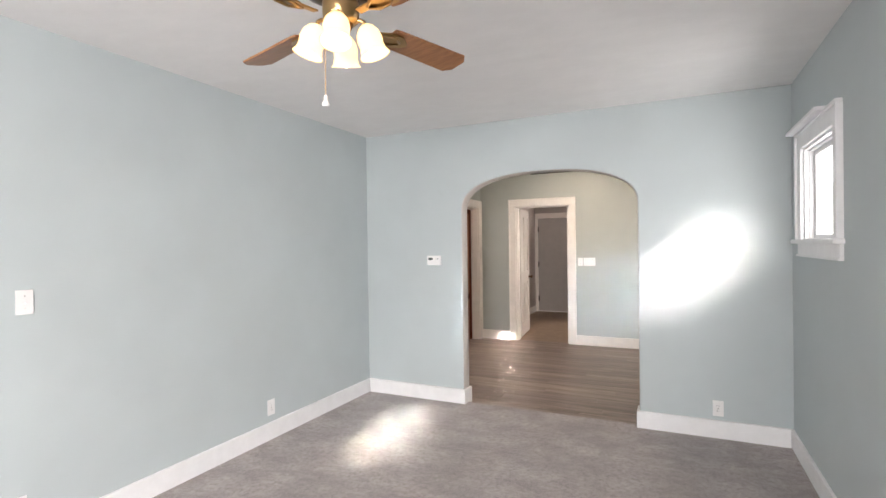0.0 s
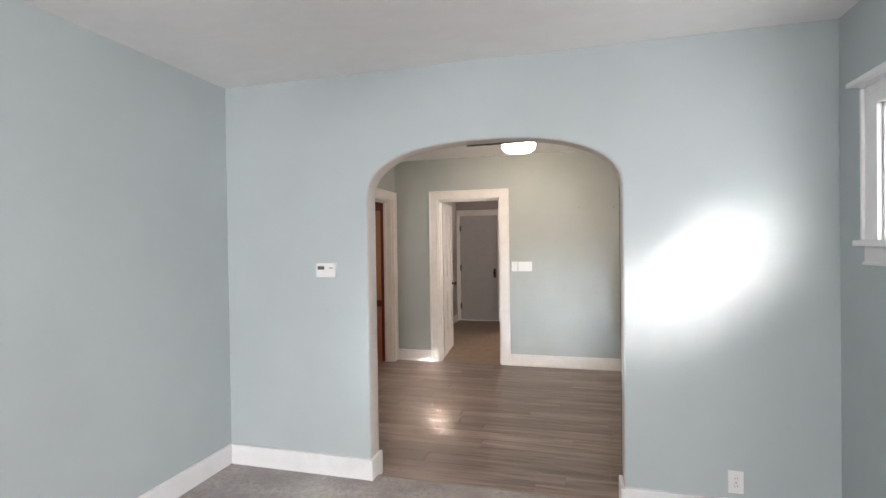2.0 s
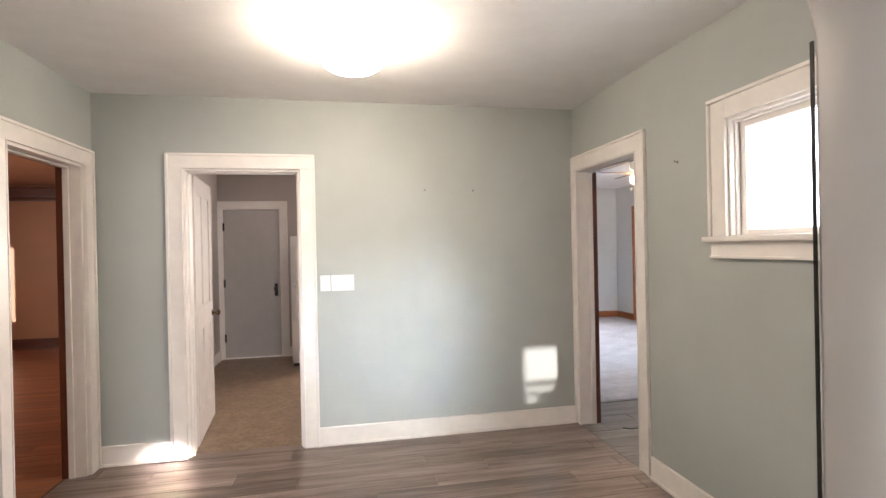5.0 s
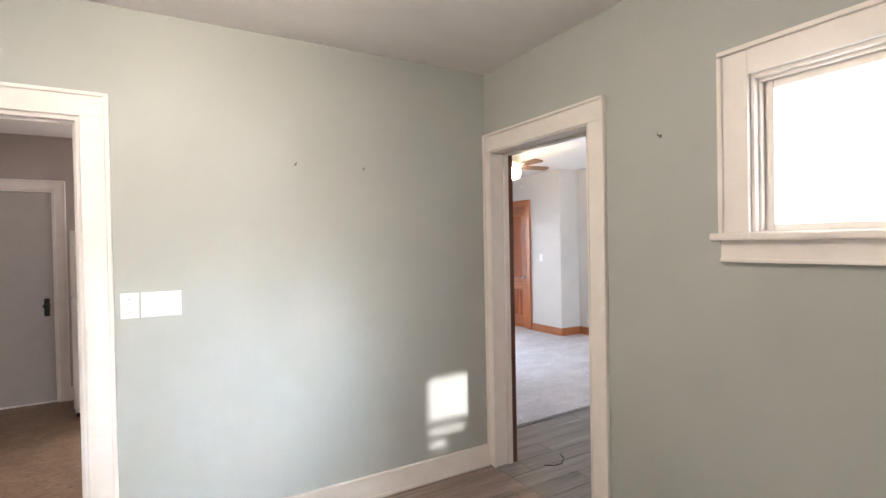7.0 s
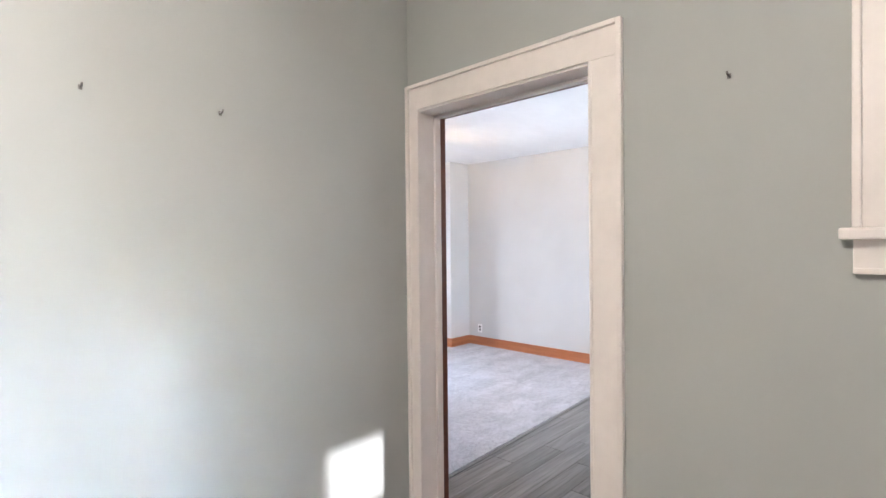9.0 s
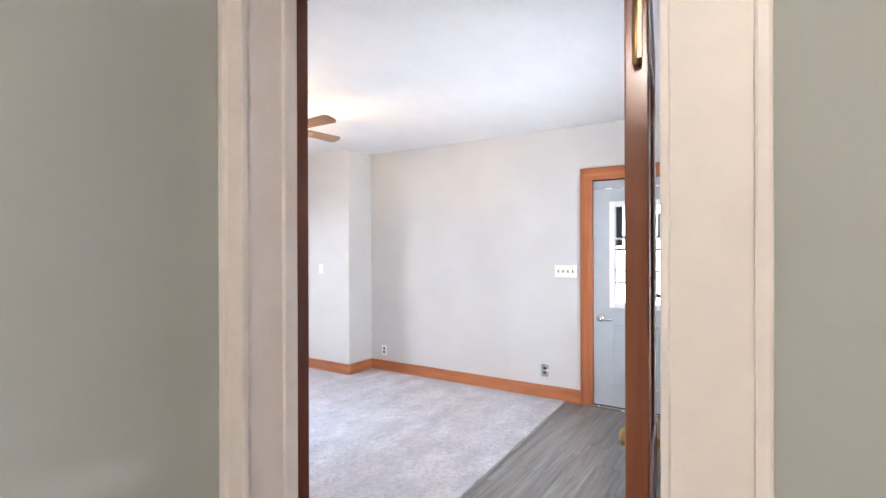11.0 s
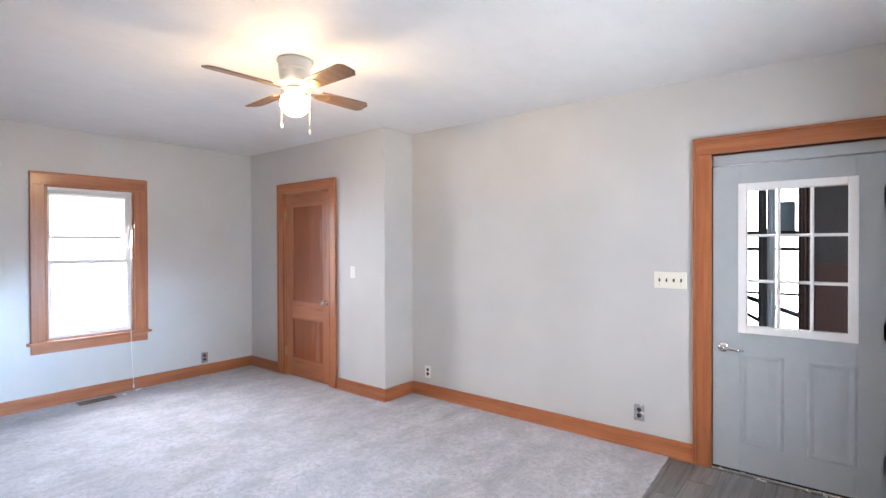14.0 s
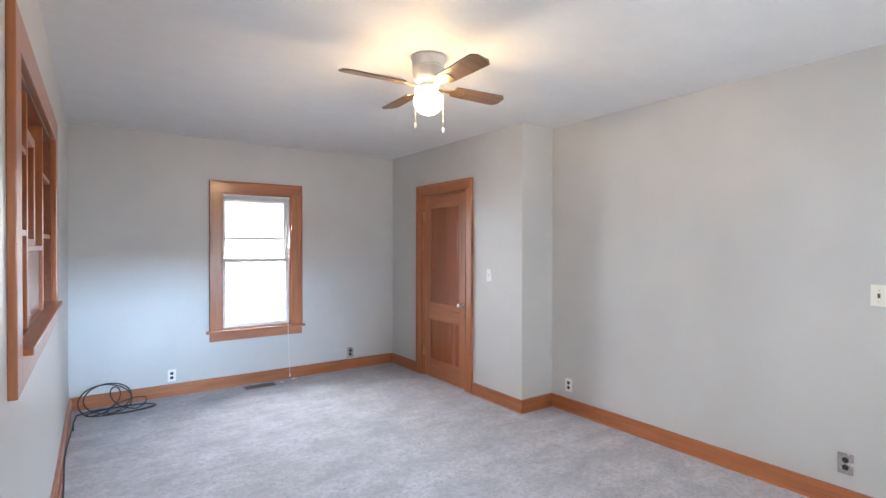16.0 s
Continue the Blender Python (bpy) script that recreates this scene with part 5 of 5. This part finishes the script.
def register(x0, x1, y0, y1, mat, label, along="x"):
    th = thing("floor_vent", ((x0 + x1) / 2, (y0 + y1) / 2, 0), label, "floor vent", group="floor vents")
    z = 0.009 if x0 > AX1 else 0.0
    fr = Mesh().box(x0, x1, y0, y0 + 0.014, z, z + 0.006, 0.002).box(x0, x1, y1 - 0.014, y1, z, z + 0.006, 0.002)
    fr.box(x0, x0 + 0.014, y0 + 0.014, y1 - 0.014, z, z + 0.006, 0.002).box(x1 - 0.014, x1, y0 + 0.014, y1 - 0.014, z, z + 0.006, 0.002)
    part("frame", fr, mat, th)
    part("well", Mesh().box(x0 + 0.014, x1 - 0.014, y0 + 0.014, y1 - 0.014, z, z + 0.001), SLOT, th)
    n = int((x1 - x0 if along == "x" else y1 - y0) / 0.018)
    for k in range(1, n):
        if along == "x":
            x = x0 + (x1 - x0) * k / n
            part("slat", Mesh().box(x - 0.003, x + 0.003, y0 + 0.014, y1 - 0.014, z + 0.001, z + 0.005), mat, th)
        else:
            y = y0 + (y1 - y0) * k / n
            part("slat", Mesh().box(x0 + 0.014, x1 - 0.014, y - 0.003, y + 0.003, z + 0.001, z + 0.005), mat, th)
    return th


register(2.86, 3.16, 12.30, 12.41, VENTM, "brown metal floor register in the carpet")
register(-2.20, -2.06, 5.66, 5.92, VENTM, "brown metal floor register by the wall", "y")

# ---------------------------------------------------------------- cables and scraps


def coil():
    """Loose loops of black cable propped against the corner, the last ones flat on the carpet."""
    # centre x, centre y, half width, half depth, rise of the far side
    loops = [(1.66, 12.31, 0.20, 0.13, 0.86), (1.74, 12.32, 0.19, 0.12, 0.80), (1.60, 12.30, 0.13, 0.11, 0.95), (1.90, 12.33, 0.07, 0.09, 0.72), (1.86, 12.22, 0.21, 0.07, 0.10), (1.78, 12.24, 0.27, 0.09, 0.04)]
    pts, n = [], 30
    for k in range((len(loops) - 1) * n + n // 2):
        i, q = divmod(k, n)
        q /= n
        now, nxt = loops[i], loops[min(i + 1, len(loops) - 1)]
        cx, cy, rx, ry, rise = (u + (v - u) * q for u, v in zip(now, nxt))
        a = 2 * math.pi * q - math.pi / 2
        y = cy + ry * math.sin(a)
        pts.append((cx + rx * math.cos(a), y, 0.017 + 0.004 * (i % 3) + rise * (y - (cy - ry))))
    pts += [(1.58, 12.36, 0.02), (1.48, 12.30, 0.018), (1.465, 12.1, 0.017), (1.47, 11.9, 0.017)]
    return solid("cable_coil", Mesh().tube(pts, 0.0055, 8), RUBBER, "loosely coiled black cable on the carpet", "cable")


coil()
solid("cable_end", Mesh().tube([(1.50, 7.06, 0.004), (1.54, 7.02, 0.006), (1.60, 7.01, 0.010), (1.65, 7.04, 0.02), (1.66, 7.08, 0.03)], 0.004, 8), RUBBER, "short black cable end on the plank floor", "cable")
pts = [(CX0 + 0.035 + 0.012 * math.sin(k * 0.9), 8.3 + 0.25 * k, 0.016 + 0.006 * math.sin(k * 1.7)) for k in range(16)]
solid("wall_cable", Mesh().tube(pts, 0.005, 8), RUBBER, "black cable running along the baseboard", "cable")


def paper_scrap(x, y, turn, size):
    """A crumpled scrap of white paper left by the baseboard."""
    rnd = random.Random(int(x * 100))
    me = Mesh(pose(x, y, 0.011, 0, 0, turn))
    grid = [[me.bm.verts.new(me.m @ Vector((i * size / 3, j * size * 0.2, rnd.uniform(0.001, 0.012)))) for j in range(3)] for i in range(4)]
    for i in range(3):
        for j in range(2):
            me.bm.faces.new((grid[i][j], grid[i + 1][j], grid[i + 1][j + 1], grid[i][j + 1]))
    ob = solid("paper_scrap", me, PLASTIC, "small crumpled white scrap on the grey carpet", "scrap", group="floor scraps")
    thick = ob.modifiers.new("thickness", "SOLIDIFY")
    thick.thickness = 0.002
    return ob


paper_scrap(3.36, 12.40, 15, 0.07)
paper_scrap(3.22, 12.36, -30, 0.04)
# ---------------------------------------------------------------- kitchen


def fridge():
    x0, x1, y0, y1 = -1.285, -0.565, 9.86, 10.52
    th = thing("refrigerator", ((x0 + x1) / 2, (y0 + y1) / 2, 0), "white top-freezer refrigerator against the kitchen wall", "refrigerator")
    part("body", Mesh().box(x0, x1, y0 + 0.07, y1, 0.04, 1.62, 0.008), APPLIANCE, th)
    part("kick_grille", Mesh().box(x0 + 0.01, x1 - 0.01, y0 + 0.09, y0 + 0.12, 0.0, 0.045), SLOT, th)
    for nm, z0, z1, hz0, hz1 in (("freezer_door", 1.06, 1.625, 1.10, 1.50), ("fridge_door", 0.09, 1.045, 0.60, 1.0)):
        d = part(nm, Mesh().box(x0, x1, y0, y0 + 0.065, z0, z1, 0.012), APPLIANCE, th)
        h = Mesh().tube([(x0 + 0.05, y0 - 0.005, hz0), (x0 + 0.05, y0 - 0.045, hz0 + 0.03), (x0 + 0.05, y0 - 0.05, (hz0 + hz1) / 2), (x0 + 0.05, y0 - 0.045, hz1 - 0.03), (x0 + 0.05, y0 - 0.005, hz1)], 0.013, 10)
        part("handle", h, APPLIANCE, d)


fridge()

# ---------------------------------------------------------------- planks


def planks(parent, mat, x0, x1, y0, y1, width, length, seed, name="plank"):
    rnd = random.Random(seed)
    shared = {}
    y, row = y0, 0
    while y < y1 - 0.01:
        w = min(width, y1 - y)
        x = x0 - rnd.uniform(0.05, length - 0.15)
        while x < x1:
            a, b = max(x, x0), min(x + length, x1)
            if b - a > 0.03:
                key = (round(b - a, 3), round(w, 3))
                if key not in shared:
                    hx, hy = key[0] / 2 - 0.0008, key[1] / 2 - 0.0008
                    e = 0.0018
                    v = [(-hx, -hy, -0.006), (hx, -hy, -0.006), (hx, hy, -0.006), (-hx, hy, -0.006)]
                    v += [(-hx, -hy, -e), (hx, -hy, -e), (hx, hy, -e), (-hx, hy, -e)]
                    v += [(-hx + e, -hy + e, 0), (hx - e, -hy + e, 0), (hx - e, hy - e, 0), (-hx + e, hy - e, 0)]
                    f = [(8, 9, 10, 11)]
                    for k in range(4):
                        q = (k + 1) % 4
                        f += [(k, q, 4 + q, 4 + k), (4 + k, 4 + q, 8 + q, 8 + k)]
                    me = bpy.data.meshes.new(name)
                    me.from_pydata(v, [], f)
                    me.materials.append(mat)
                    shared[key] = me
                ob = new(name, shared[key])
                ob.location = ((a + b) / 2, y + w / 2, rnd.uniform(-0.0004, 0.0004))
                ob.parent = parent
            x += length
        y += width
        row += 1


planks(FLOORB, PLANK, AX0 - 0.13, AX1, 4.195, 7.345, 0.152, 1.22, 3)
planks(FLOORC, PLANKC, AX1, CX1, 6.14, 7.85, 0.152, 1.22, 5)
planks(FLOORR, PLANKR, -6.55, AX0 - 0.14, 4.45, 12.3, 0.105, 2.4, 7)
